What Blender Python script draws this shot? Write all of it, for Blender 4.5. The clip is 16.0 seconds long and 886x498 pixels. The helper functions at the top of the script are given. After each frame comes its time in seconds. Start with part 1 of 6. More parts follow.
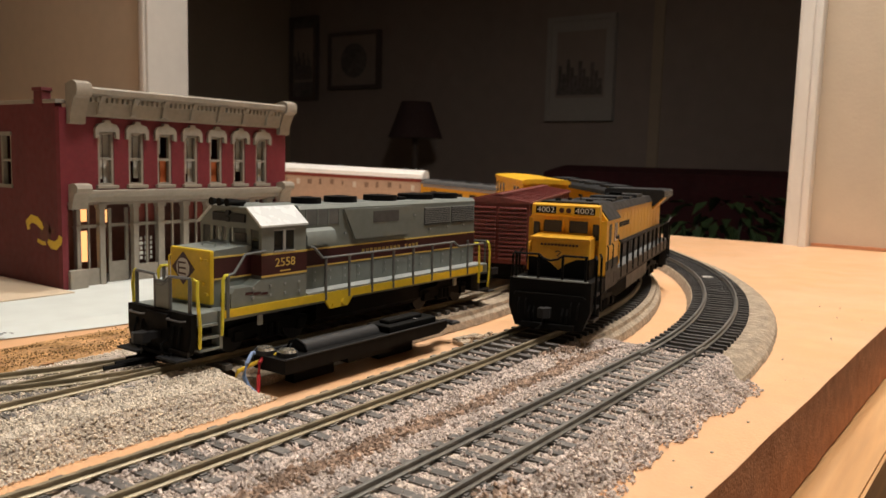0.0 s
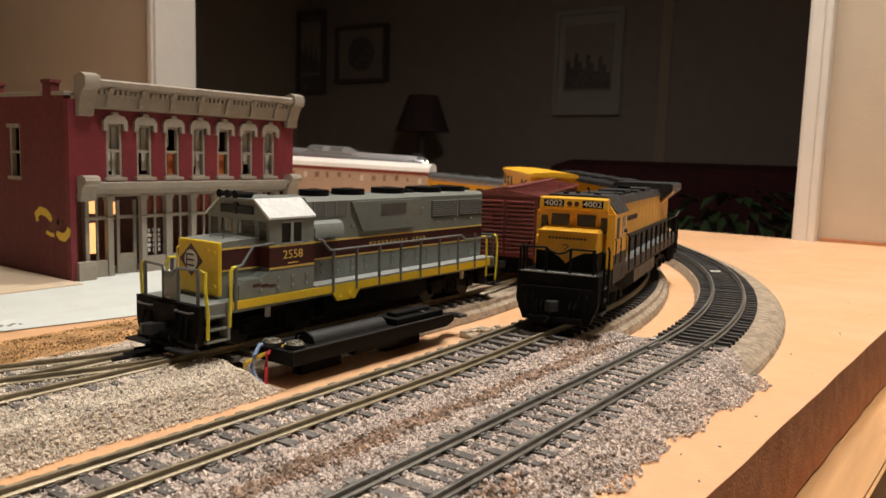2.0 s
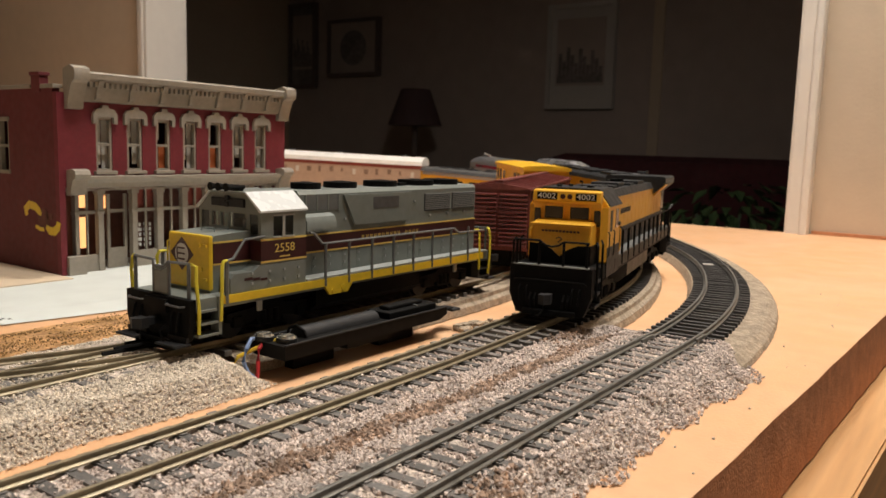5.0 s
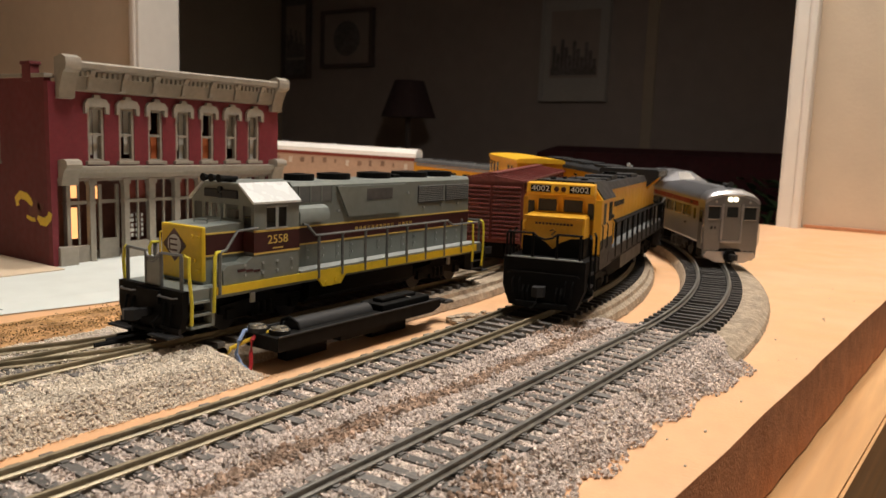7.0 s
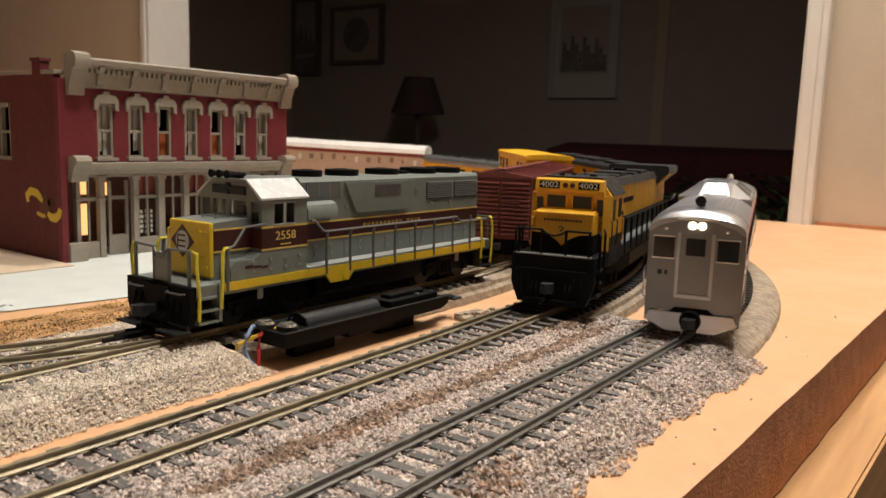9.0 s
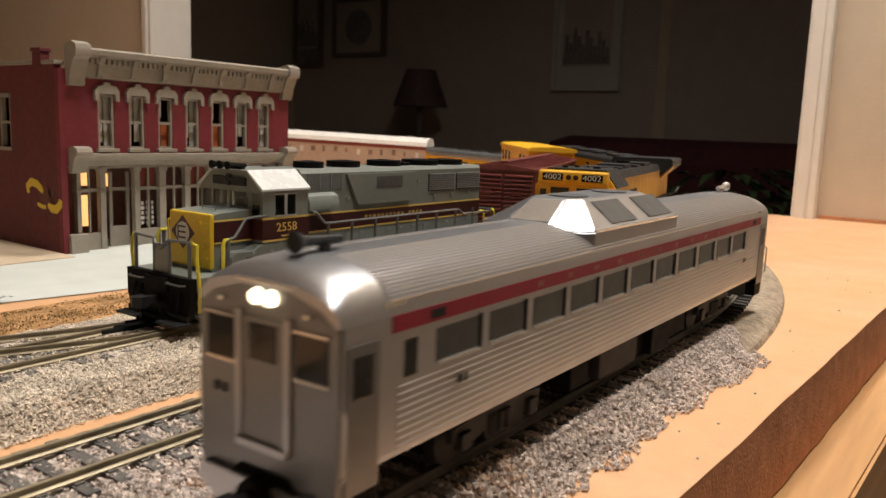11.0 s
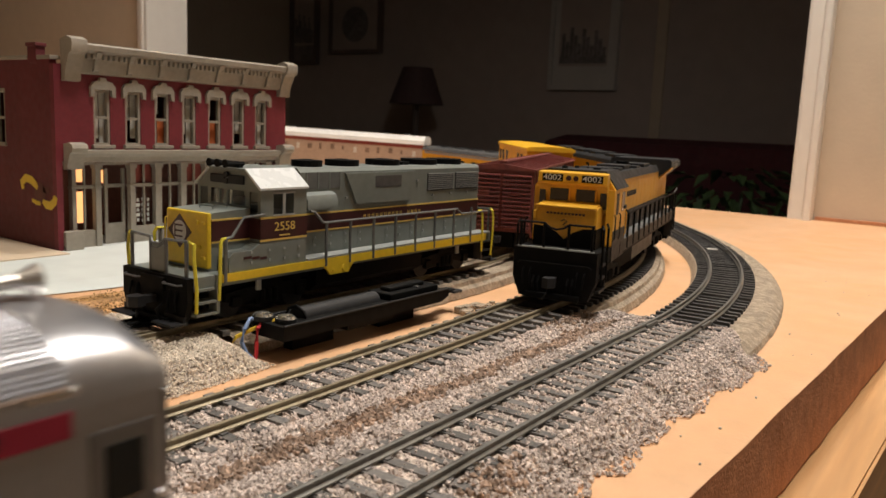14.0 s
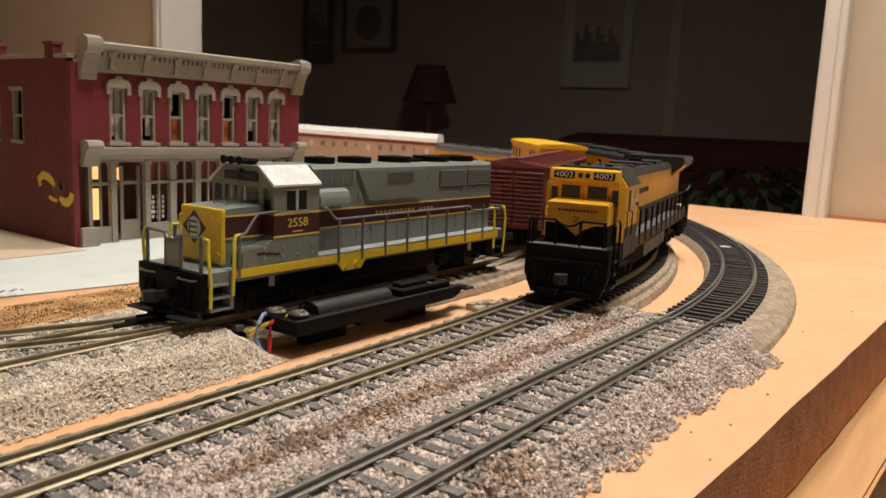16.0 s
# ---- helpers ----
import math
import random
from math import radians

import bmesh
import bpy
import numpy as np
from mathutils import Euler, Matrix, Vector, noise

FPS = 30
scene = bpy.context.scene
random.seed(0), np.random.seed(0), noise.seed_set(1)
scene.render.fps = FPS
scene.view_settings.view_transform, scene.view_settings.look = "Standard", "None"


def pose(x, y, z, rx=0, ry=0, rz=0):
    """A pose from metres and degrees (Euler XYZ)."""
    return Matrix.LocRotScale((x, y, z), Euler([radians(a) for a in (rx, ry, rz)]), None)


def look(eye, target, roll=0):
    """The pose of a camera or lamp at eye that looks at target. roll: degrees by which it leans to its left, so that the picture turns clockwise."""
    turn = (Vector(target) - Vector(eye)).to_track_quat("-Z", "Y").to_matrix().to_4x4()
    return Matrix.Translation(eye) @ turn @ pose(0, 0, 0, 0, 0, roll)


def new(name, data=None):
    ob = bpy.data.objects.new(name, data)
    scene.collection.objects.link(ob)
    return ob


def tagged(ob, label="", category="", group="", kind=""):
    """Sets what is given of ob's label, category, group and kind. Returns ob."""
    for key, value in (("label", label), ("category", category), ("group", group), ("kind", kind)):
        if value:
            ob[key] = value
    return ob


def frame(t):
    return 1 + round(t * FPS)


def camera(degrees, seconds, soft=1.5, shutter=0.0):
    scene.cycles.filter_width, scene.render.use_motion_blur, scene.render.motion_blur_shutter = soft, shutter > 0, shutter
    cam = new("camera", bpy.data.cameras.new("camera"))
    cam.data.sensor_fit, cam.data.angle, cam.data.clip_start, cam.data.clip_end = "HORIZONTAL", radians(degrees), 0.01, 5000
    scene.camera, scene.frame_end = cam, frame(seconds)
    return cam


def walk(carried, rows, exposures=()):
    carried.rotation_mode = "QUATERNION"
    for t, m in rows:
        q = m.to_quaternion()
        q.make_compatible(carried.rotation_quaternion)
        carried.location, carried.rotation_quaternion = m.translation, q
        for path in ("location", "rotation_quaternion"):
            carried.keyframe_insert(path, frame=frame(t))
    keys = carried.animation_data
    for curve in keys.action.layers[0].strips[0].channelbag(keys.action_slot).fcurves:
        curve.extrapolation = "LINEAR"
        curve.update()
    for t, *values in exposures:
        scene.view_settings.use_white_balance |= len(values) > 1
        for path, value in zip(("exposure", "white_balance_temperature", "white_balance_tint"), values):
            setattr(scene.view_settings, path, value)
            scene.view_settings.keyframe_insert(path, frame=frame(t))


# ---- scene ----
# The layout table top is z = 0; x runs along the straight tracks, y to their left.
cam = camera(58.77, 16.0, soft=1.5, shutter=0.5)
PATH = [
    (0, (-0.00467, -0.00477, 0.08130), (0.8071, 0.5680, -0.0322), 1.56),
    (0.5, (-0.00508, -0.00444, 0.08119), (0.8063, 0.5685, -0.0344), 1.63),
    (1, (-0.00514, -0.00445, 0.08099), (0.8059, 0.5680, -0.0397), 1.64),
    (1.5, (-0.00475, -0.00421, 0.08091), (0.8030, 0.5727, -0.0407), 1.76),
    (2, (-0.00465, -0.00434, 0.08080), (0.8016, 0.5746, -0.0405), 1.72),
    (2.5, (-0.00469, -0.00410, 0.08073), (0.8024, 0.5736, -0.0413), 1.73),
    (3, (-0.00428, -0.00404, 0.08049), (0.8056, 0.5695, -0.0430), 1.69),
    (3.5, (-0.00441, -0.00410, 0.08034), (0.8058, 0.5683, -0.0456), 1.53),
    (4, (-0.00390, -0.00390, 0.08027), (0.8053, 0.5700, -0.0455), 1.58),
    (6.5, (-0.00340, -0.00323, 0.08008), (0.8117, 0.5600, -0.0554), 1.90),
    (7, (-0.00339, -0.00313, 0.08025), (0.8118, 0.5593, -0.0579), 1.97),
    (7.5, (-0.00312, -0.00299, 0.08016), (0.8111, 0.5601, -0.0608), 1.87),
    (8, (-0.00250, -0.00329, 0.07981), (0.8092, 0.5633, -0.0621), 1.73),
    (8.5, (-0.00261, -0.00303, 0.07986), (0.8082, 0.5650, -0.0615), 1.78),
    (9, (-0.00227, -0.00307, 0.07994), (0.8055, 0.5689, -0.0626), 1.92),
    (11.5, (-0.00025, -0.00081, 0.07929), (0.8053, 0.5715, -0.0740), 2.16),
    (12, (0.00048, 0.00045, 0.07938), (0.8067, 0.5716, -0.0751), 2.30),
    (12.5, (0.00144, 0.00086, 0.07929), (0.8085, 0.5704, -0.0766), 2.33),
    (13, (0.00198, 0.00070, 0.07880), (0.8102, 0.5684, -0.0778), 2.33),
    (13.5, (0.00076, 0.00084, 0.07973), (0.8108, 0.5664, -0.0750), 2.55),
    (14, (0.00031, 0.00092, 0.07989), (0.8095, 0.5681, -0.0738), 2.57),
    (14.5, (-0.00108, -0.00054, 0.08008), (0.8054, 0.5701, -0.0751), 2.46),
    (15, (-0.00120, -0.00076, 0.08012), (0.8033, 0.5726, -0.0750), 2.43),
    (15.5, (-0.00077, -0.00051, 0.07993), (0.7997, 0.5781, -0.0765), 2.51),
    (16, (-0.00064, -0.00037, 0.07962), (0.7985, 0.5799, -0.0774), 2.51),
]
walk(cam, [(t, look(eye, target, roll)) for t, eye, target, roll in PATH],
     exposures=[(0, 0.0), (9, 0.0), (11.5, -0.06), (12.5, -0.16), (13.5, -0.14), (14.5, -0.05), (16, 0.0)])
cam.data.dof.use_dof = True
cam.data.dof.focus_distance = 0.27
cam.data.dof.aperture_fstop = 38.0

# ---- world and lights ----
world = bpy.data.worlds.new("room_dark")
scene.world = world
world.use_nodes = True
world.node_tree.nodes["Background"].inputs[0].default_value = (1.0, 0.8, 0.6, 1)
world.node_tree.nodes["Background"].inputs[1].default_value = 0.004

LAMPS = ((0.28, -0.04, 1.20), (0.74, 0.22, 1.20))


def room_lamp(name, at, target, size, watts, color):
    data = bpy.data.lights.new(name, "AREA")
    data.shape, data.size, data.energy, data.color = "DISK", size, watts, color
    ob = new(name, data)
    ob.matrix_world = look(at, target)
    return ob


for lx, ly, lz in LAMPS:
    room_lamp("ceiling_lamp_light", (lx, ly, lz - 0.02), (lx, ly, 0.0), 0.16, 8.6, (1.0, 0.935, 0.865))

# ---- materials ----
M = {}


def material(name, color, rough=0.5, metal=0.0, vary=0.12, scale=300.0, bump=0.0, bump_scale=1500.0, coat=0.0,
             island=0.0, per_object=0.0, shine=0.5, rv=0.08, second=None, second_scale=60.0, stretch=None):
    """Base colour with grain and blotches in the thing's own coordinates, fine relief, optional second tone."""
    mat = bpy.data.materials.new(name)
    mat.use_nodes = True
    nt = mat.node_tree
    bsdf = nt.nodes["Principled BSDF"]
    co = nt.nodes.new("ShaderNodeTexCoord")
    src = co.outputs["Object"]
    if stretch:
        mp = nt.nodes.new("ShaderNodeMapping")
        mp.inputs["Scale"].default_value = stretch
        nt.links.new(src, mp.inputs["Vector"])
        src = mp.outputs["Vector"]

    def noise_node(s, detail=3.0):
        n = nt.nodes.new("ShaderNodeTexNoise")
        n.inputs["Scale"].default_value, n.inputs["Detail"].default_value = s, detail
        nt.links.new(src, n.inputs["Vector"])
        return n.outputs["Fac"]

    def mix(kind, fac, a, b):
        m = nt.nodes.new("ShaderNodeMix")
        m.data_type, m.blend_type = "RGBA", kind
        if isinstance(fac, float):
            m.inputs[0].default_value = fac
        else:
            nt.links.new(fac, m.inputs[0])
        for slot, v in ((6, a), (7, b)):
            if isinstance(v, tuple):
                m.inputs[slot].default_value = (*v, 1)
            else:
                nt.links.new(v, m.inputs[slot])
        return m.outputs[2]

    def ramp(fac, lo, hi):
        r = nt.nodes.new("ShaderNodeMapRange")
        r.inputs["From Min"].default_value, r.inputs["From Max"].default_value = 0.3, 0.7
        r.inputs["To Min"].default_value, r.inputs["To Max"].default_value = lo, hi
        nt.links.new(fac, r.inputs["Value"])
        return r.outputs["Result"]

    col = tuple(color)
    if second:
        col = mix("MIX", ramp(noise_node(second_scale, 5.0), 0.0, 1.0), tuple(color), tuple(second))
    grain = noise_node(scale)
    fine = mix("MULTIPLY", 1.0, col, (1.0, 1.0, 1.0))
    tone = nt.nodes.new("ShaderNodeCombineColor")
    val = ramp(grain, 1 - vary, 1 + vary)
    blot = ramp(noise_node(scale / 9.0, 2.0), 1 - vary * 0.7, 1 + vary * 0.7)
    mul = nt.nodes.new("ShaderNodeMath")
    mul.operation = "MULTIPLY"
    nt.links.new(val, mul.inputs[0])
    nt.links.new(blot, mul.inputs[1])
    value = mul.outputs[0]
    for amount, out in ((island, "island"), (per_object, "object")):
        if amount:
            if out == "island":
                g = nt.nodes.new("ShaderNodeNewGeometry")
                rnd = g.outputs["Random Per Island"]
            else:
                g = nt.nodes.new("ShaderNodeObjectInfo")
                rnd = g.outputs["Random"]
            r = nt.nodes.new("ShaderNodeMapRange")
            r.inputs["To Min"].default_value, r.inputs["To Max"].default_value = 1 - amount, 1 + amount
            nt.links.new(rnd, r.inputs["Value"])
            m2 = nt.nodes.new("ShaderNodeMath")
            m2.operation = "MULTIPLY"
            nt.links.new(value, m2.inputs[0])
            nt.links.new(r.outputs["Result"], m2.inputs[1])
            value = m2.outputs[0]
    for i in range(3):
        nt.links.new(value, tone.inputs[i])
    nt.links.new(mix("MULTIPLY", 1.0, fine, tone.outputs[0]), bsdf.inputs["Base Color"])
    rr = ramp(noise_node(scale * 0.5), max(rough - rv, 0.03), min(rough + rv, 1.0))
    nt.links.new(rr, bsdf.inputs["Roughness"])
    bsdf.inputs["Metallic"].default_value = metal
    bsdf.inputs["Specular IOR Level"].default_value = shine
    bsdf.inputs["Coat Weight"].default_value = coat
    if bump:
        b = nt.nodes.new("ShaderNodeBump")
        b.inputs["Strength"].default_value, b.inputs["Distance"].default_value = 1.0, bump
        nt.links.new(noise_node(bump_scale, 4.0), b.inputs["Height"])
        nt.links.new(b.outputs["Normal"], bsdf.inputs["Normal"])
    M[name] = mat
    return mat


def glow(name, color, strength):
    mat = bpy.data.materials.new(name)
    mat.use_nodes = True
    b = mat.node_tree.nodes["Principled BSDF"]
    b.inputs["Base Color"].default_value = (*color, 1)
    b.inputs["Emission Color"].default_value = (*color, 1)
    b.inputs["Emission Strength"].default_value = strength
    M[name] = mat
    return mat


def glass(name, tint, rough=0.05):
    mat = bpy.data.materials.new(name)
    mat.use_nodes = True
    b = mat.node_tree.nodes["Principled BSDF"]
    b.inputs["Base Color"].default_value = (*tint, 1)
    b.inputs["Transmission Weight"].default_value = 1.0
    b.inputs["Roughness"].default_value = rough
    b.inputs["IOR"].default_value = 1.3
    M[name] = mat
    return mat


material("board_paint", (0.75, 0.465, 0.275), 0.55, vary=0.05, scale=120, bump=0.00012, bump_scale=700, second=(0.69, 0.395, 0.20), second_scale=14)
material("homasote", (0.60, 0.275, 0.14), 0.95, vary=0.12, scale=1100, bump=0.0004, bump_scale=900, second=(0.46, 0.20, 0.10), second_scale=160)
material("lumber", (0.62, 0.37, 0.17), 0.6, vary=0.10, scale=250, stretch=(0.06, 1, 1), bump=0.00005, second=(0.50, 0.27, 0.11), second_scale=90)
material("cork", (0.47, 0.395, 0.305), 0.9, vary=0.42, scale=2600, bump=0.0008, bump_scale=2200, second=(0.36, 0.28, 0.20), second_scale=1700)
material("ballast_bed", (0.60, 0.52, 0.45), 0.95, vary=0.45, scale=900, bump=0.0008, bump_scale=1200)
material("ballast_pink", (0.60, 0.52, 0.475), 0.9, vary=0.2, scale=900, island=0.34)
material("ballast_brown", (0.33, 0.235, 0.175), 0.9, vary=0.3, scale=900, island=0.5)
material("ballast_tan", (0.72, 0.645, 0.545), 0.9, vary=0.15, scale=900, island=0.2)
material("tie_plastic", (0.052, 0.052, 0.054), 0.6, vary=0.25, scale=900, per_object=0.3, bump=0.00005)
material("tie_dusty", (0.125, 0.122, 0.120), 0.8, vary=0.3, scale=900, per_object=0.3, bump=0.0001, second=(0.19, 0.175, 0.16), second_scale=500)
material("rail_brass", (0.27, 0.23, 0.155), 0.48, metal=0.5, vary=0.2, scale=200)
material("rail_steel", (0.185, 0.18, 0.165), 0.45, metal=0.5, vary=0.2, scale=200)
material("plaster_white", (0.60, 0.645, 0.63), 0.7, vary=0.05, scale=60)
material("plywood_ochre", (0.30, 0.165, 0.055), 0.9, vary=0.4, scale=700, bump=0.0008, bump_scale=600, second=(0.62, 0.36, 0.17), second_scale=95)
material("verge_grain", (0.27, 0.165, 0.065), 0.95, vary=0.3, scale=900, island=0.6)
material("sheet_tan", (0.60, 0.49, 0.36), 0.8, vary=0.05, scale=70, bump=0.0001, bump_scale=600)
material("loco_grey", (0.195, 0.22, 0.207), 0.45, vary=0.06, scale=400)
material("loco_grey_light", (0.33, 0.355, 0.35), 0.45, vary=0.06, scale=400)
# near-white in place of the loco grey: the roof slope's lamp reflection as colour
material("cab_roof_sheen", (0.70, 0.73, 0.74), 0.26, vary=0.015, scale=400)
material("caboose_yellow", (0.86, 0.50, 0.03), 0.42, vary=0.08, scale=300)
material("coach_mark", (0.24, 0.165, 0.12), 0.6, vary=0.2, scale=300)
material("loco_maroon", (0.055, 0.013, 0.014), 0.4, vary=0.1, scale=400)
material("loco_yellow", (0.78, 0.55, 0.03), 0.42, vary=0.06, scale=400)
material("stair_yellow", (0.70, 0.62, 0.05), 0.45, vary=0.06, scale=400)
material("nysw_yellow", (0.80, 0.43, 0.03), 0.42, vary=0.06, scale=400)
material("black_plastic", (0.006, 0.006, 0.006), 0.65, shine=0.12, vary=0.2, scale=500)
material("charcoal", (0.024, 0.025, 0.027), 0.55, shine=0.3, vary=0.15, scale=500)
material("dark_grey", (0.09, 0.09, 0.09), 0.5, vary=0.15, scale=400)
material("rail_grey", (0.14, 0.15, 0.15), 0.45, vary=0.1, scale=400)
material("dark_window", (0.02, 0.022, 0.022), 0.12, vary=0.1, scale=300)
material("window_grey", (0.075, 0.08, 0.078), 0.14, vary=0.1, scale=300)
material("white_letter", (0.75, 0.75, 0.72), 0.5, vary=0.03)
material("bright_letter", (0.92, 0.92, 0.90), 0.4, vary=0.02)
material("gold_letter", (0.68, 0.50, 0.13), 0.5, vary=0.03)
material("boxcar_red", (0.19, 0.05, 0.045), 0.36, vary=0.12, scale=350)
material("boxcar_roof", (0.25, 0.078, 0.07), 0.38, vary=0.25, scale=260)
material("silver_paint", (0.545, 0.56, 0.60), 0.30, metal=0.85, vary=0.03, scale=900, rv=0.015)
# darker copy of silver_paint: the shade on the railcar's ends is in the colour
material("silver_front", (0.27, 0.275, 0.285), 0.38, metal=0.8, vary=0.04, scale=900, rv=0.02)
material("silver_shiny", (0.85, 0.83, 0.80), 0.22, metal=0.8, vary=0.02, scale=900, rv=0.02)
material("stripe_red", (0.32, 0.018, 0.05), 0.45, vary=0.06, scale=300)
material("car_white", (0.86, 0.84, 0.80), 0.4, vary=0.05, scale=300)
material("car_peach", (0.47, 0.35, 0.265), 0.5, vary=0.06, scale=300)
material("car_maroon", (0.22, 0.04, 0.03), 0.5, vary=0.06, scale=300)
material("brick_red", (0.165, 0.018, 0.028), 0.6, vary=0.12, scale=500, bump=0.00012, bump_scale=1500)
# the front's brick red made darker, so the side's shade is painted in
material("brick_shaded", (0.125, 0.018, 0.022), 0.65, vary=0.12, scale=500)
material("stone_trim", (0.30, 0.27, 0.225), 0.6, vary=0.08, scale=400)
material("wall_beige", (0.62, 0.52, 0.40), 0.8, vary=0.03, scale=40, bump=0.0002, bump_scale=300)
material("wall_far", (0.49, 0.415, 0.375), 0.85, vary=0.05, scale=12)
material("trim_white", (0.80, 0.77, 0.72), 0.45, vary=0.02, scale=60)
material("room_ceiling", (0.80, 0.78, 0.74), 0.9, vary=0.02, scale=20)
material("carpet", (0.22, 0.17, 0.13), 0.95, vary=0.2, scale=60)
material("sofa_red", (0.06, 0.012, 0.015), 0.9, vary=0.2, scale=60)
material("leaf_green", (0.04, 0.075, 0.025), 0.6, vary=0.3, scale=60)
material("lampshade_dark", (0.10, 0.06, 0.06), 0.8, vary=0.1, scale=60)
material("frame_dark", (0.17, 0.13, 0.115), 0.5, vary=0.1, scale=60)
material("mat_white", (0.60, 0.575, 0.54), 0.7, vary=0.03, scale=60)
material("print_grey", (0.22, 0.20, 0.19), 0.7, vary=0.3, scale=40)
material("steel_bright", (0.60, 0.58, 0.52), 0.25, metal=0.9, vary=0.1, scale=500)
material("wire_blue", (0.22, 0.32, 0.55), 0.45)
material("wire_yellow", (0.80, 0.55, 0.05), 0.45)
material("wire_red", (0.55, 0.03, 0.04), 0.45)
material("curtain_white", (0.62, 0.60, 0.55), 0.8, vary=0.06, scale=200)
material("curtain_orange", (0.60, 0.16, 0.05), 0.8, vary=0.06, scale=200)
material("interior_dark", (0.15, 0.06, 0.045), 0.8, vary=0.2, scale=200)
glass("cab_glass", (0.80, 0.85, 0.82), 0.03)
glow("headlight_glow", (1.0, 0.85, 0.55), 6.0)
glow("shop_glow", (1.0, 0.50, 0.18), 1.3)
glow("ceiling_glow", (1.0, 0.84, 0.64), 14.0)

# ---- mesh helpers ----
K = 0.001


def box(bm, x0, x1, y0, y1, z0, z1, k=K, bevel=0.0):
    """A box given by its limits (millimetres by default), with an optional bevel in the same unit."""
    vs = [bm.verts.new((x * k, y * k, z * k)) for x in (x0, x1) for y in (y0, y1) for z in (z0, z1)]
    fs = [bm.faces.new([vs[i] for i in f]) for f in
          ((0, 1, 3, 2), (4, 6, 7, 5), (0, 4, 5, 1), (2, 3, 7, 6), (0, 2, 6, 4), (1, 5, 7, 3))]
    if bevel:
        es = list({e for f in fs for e in f.edges})
        bmesh.ops.bevel(bm, geom=es, offset=bevel * k, segments=2, affect="EDGES", profile=0.6)
    return bm


def prism(bm, profile, x0, x1, k=K, axis="x"):
    """A closed profile of (a, b) pairs swept along an axis: x: (y, z); y: (x, z); z: (x, y)."""
    def at(t, a, b):
        return {"x": (t, a, b), "y": (a, t, b), "z": (a, b, t)}[axis]
    r0 = [bm.verts.new([c * k for c in at(x0, a, b)]) for a, b in profile]
    r1 = [bm.verts.new([c * k for c in at(x1, a, b)]) for a, b in profile]
    n = len(profile)
    for i in range(n):
        bm.faces.new((r0[i], r0[(i + 1) % n], r1[(i + 1) % n], r1[i]))
    bm.faces.new(r0[::-1])
    bm.faces.new(r1)
    return bm


def tube(bm, points, r, k=K, sides=6):
    """A round rod through points."""
    pts = [Vector(p) * k for p in points]
    rings = []
    for i, p in enumerate(pts):
        d = (pts[min(i + 1, len(pts) - 1)] - pts[max(i - 1, 0)]).normalized()
        side = d.cross(Vector((0, 0, 1)) if abs(d.z) < 0.9 else Vector((1, 0, 0))).normalized()
        up = side.cross(d)
        rings.append([bm.verts.new(p + (side * math.cos(a) + up * math.sin(a)) * r * k)
                      for a in [2 * math.pi * j / sides for j in range(sides)]])
    for a, b in zip(rings, rings[1:]):
        for j in range(sides):
            bm.faces.new((a[j], a[(j + 1) % sides], b[(j + 1) % sides], b[j]))
    bm.faces.new(rings[0])
    bm.faces.new(rings[-1][::-1])
    return bm


def disc(bm, c, axis, r0, h, r1=None, k=K, sides=16):
    """A short cylinder or cone from c along an axis letter or vector."""
    ax = Vector({"x": (1, 0, 0), "y": (0, 1, 0), "z": (0, 0, 1)}.get(axis, axis) if isinstance(axis, str) else axis).normalized()
    side = ax.cross(Vector((0, 0, 1)) if abs(ax.z) < 0.9 else Vector((1, 0, 0))).normalized()
    up = side.cross(ax)
    r1 = r0 if r1 is None else r1
    c = Vector(c)
    rings = [[bm.verts.new((c + ax * t + (side * math.cos(a) + up * math.sin(a)) * r) * k)
              for a in [2 * math.pi * j / sides for j in range(sides)]] for t, r in ((0, r0), (h, r1))]
    for j in range(sides):
        bm.faces.new((rings[0][j], rings[0][(j + 1) % sides], rings[1][(j + 1) % sides], rings[1][j]))
    bm.faces.new(rings[0])
    bm.faces.new(rings[1][::-1])
    return bm


def mesh_of(bm, name, mat, smooth=False):
    bmesh.ops.recalc_face_normals(bm, faces=bm.faces[:])
    me = bpy.data.meshes.new(name)
    bm.to_mesh(me)
    bm.free()
    me.materials.append(M[mat])
    if smooth:
        for p in me.polygons:
            p.use_smooth = True
        me.set_sharp_from_angle(angle=radians(35))
    return me


def part(name, bm, mat, parent, label="", smooth=False):
    ob = new(name, mesh_of(bm, name, mat, smooth))
    ob.parent = parent
    if label:
        ob["label"] = label
    return ob


def thing(name, m, label, category, group="", kind=""):
    ob = new(name)
    ob.empty_display_size = 0.01
    ob.matrix_world = m
    return tagged(ob, label, category, group, kind)


def solid(name, bm, mat, label, category, kind="", smooth=False, m=None, group=""):
    ob = new(name, mesh_of(bm, name, mat, smooth))
    if m is not None:
        ob.matrix_world = m
    return tagged(ob, label, category, group, kind)


def nb():
    return bmesh.new()


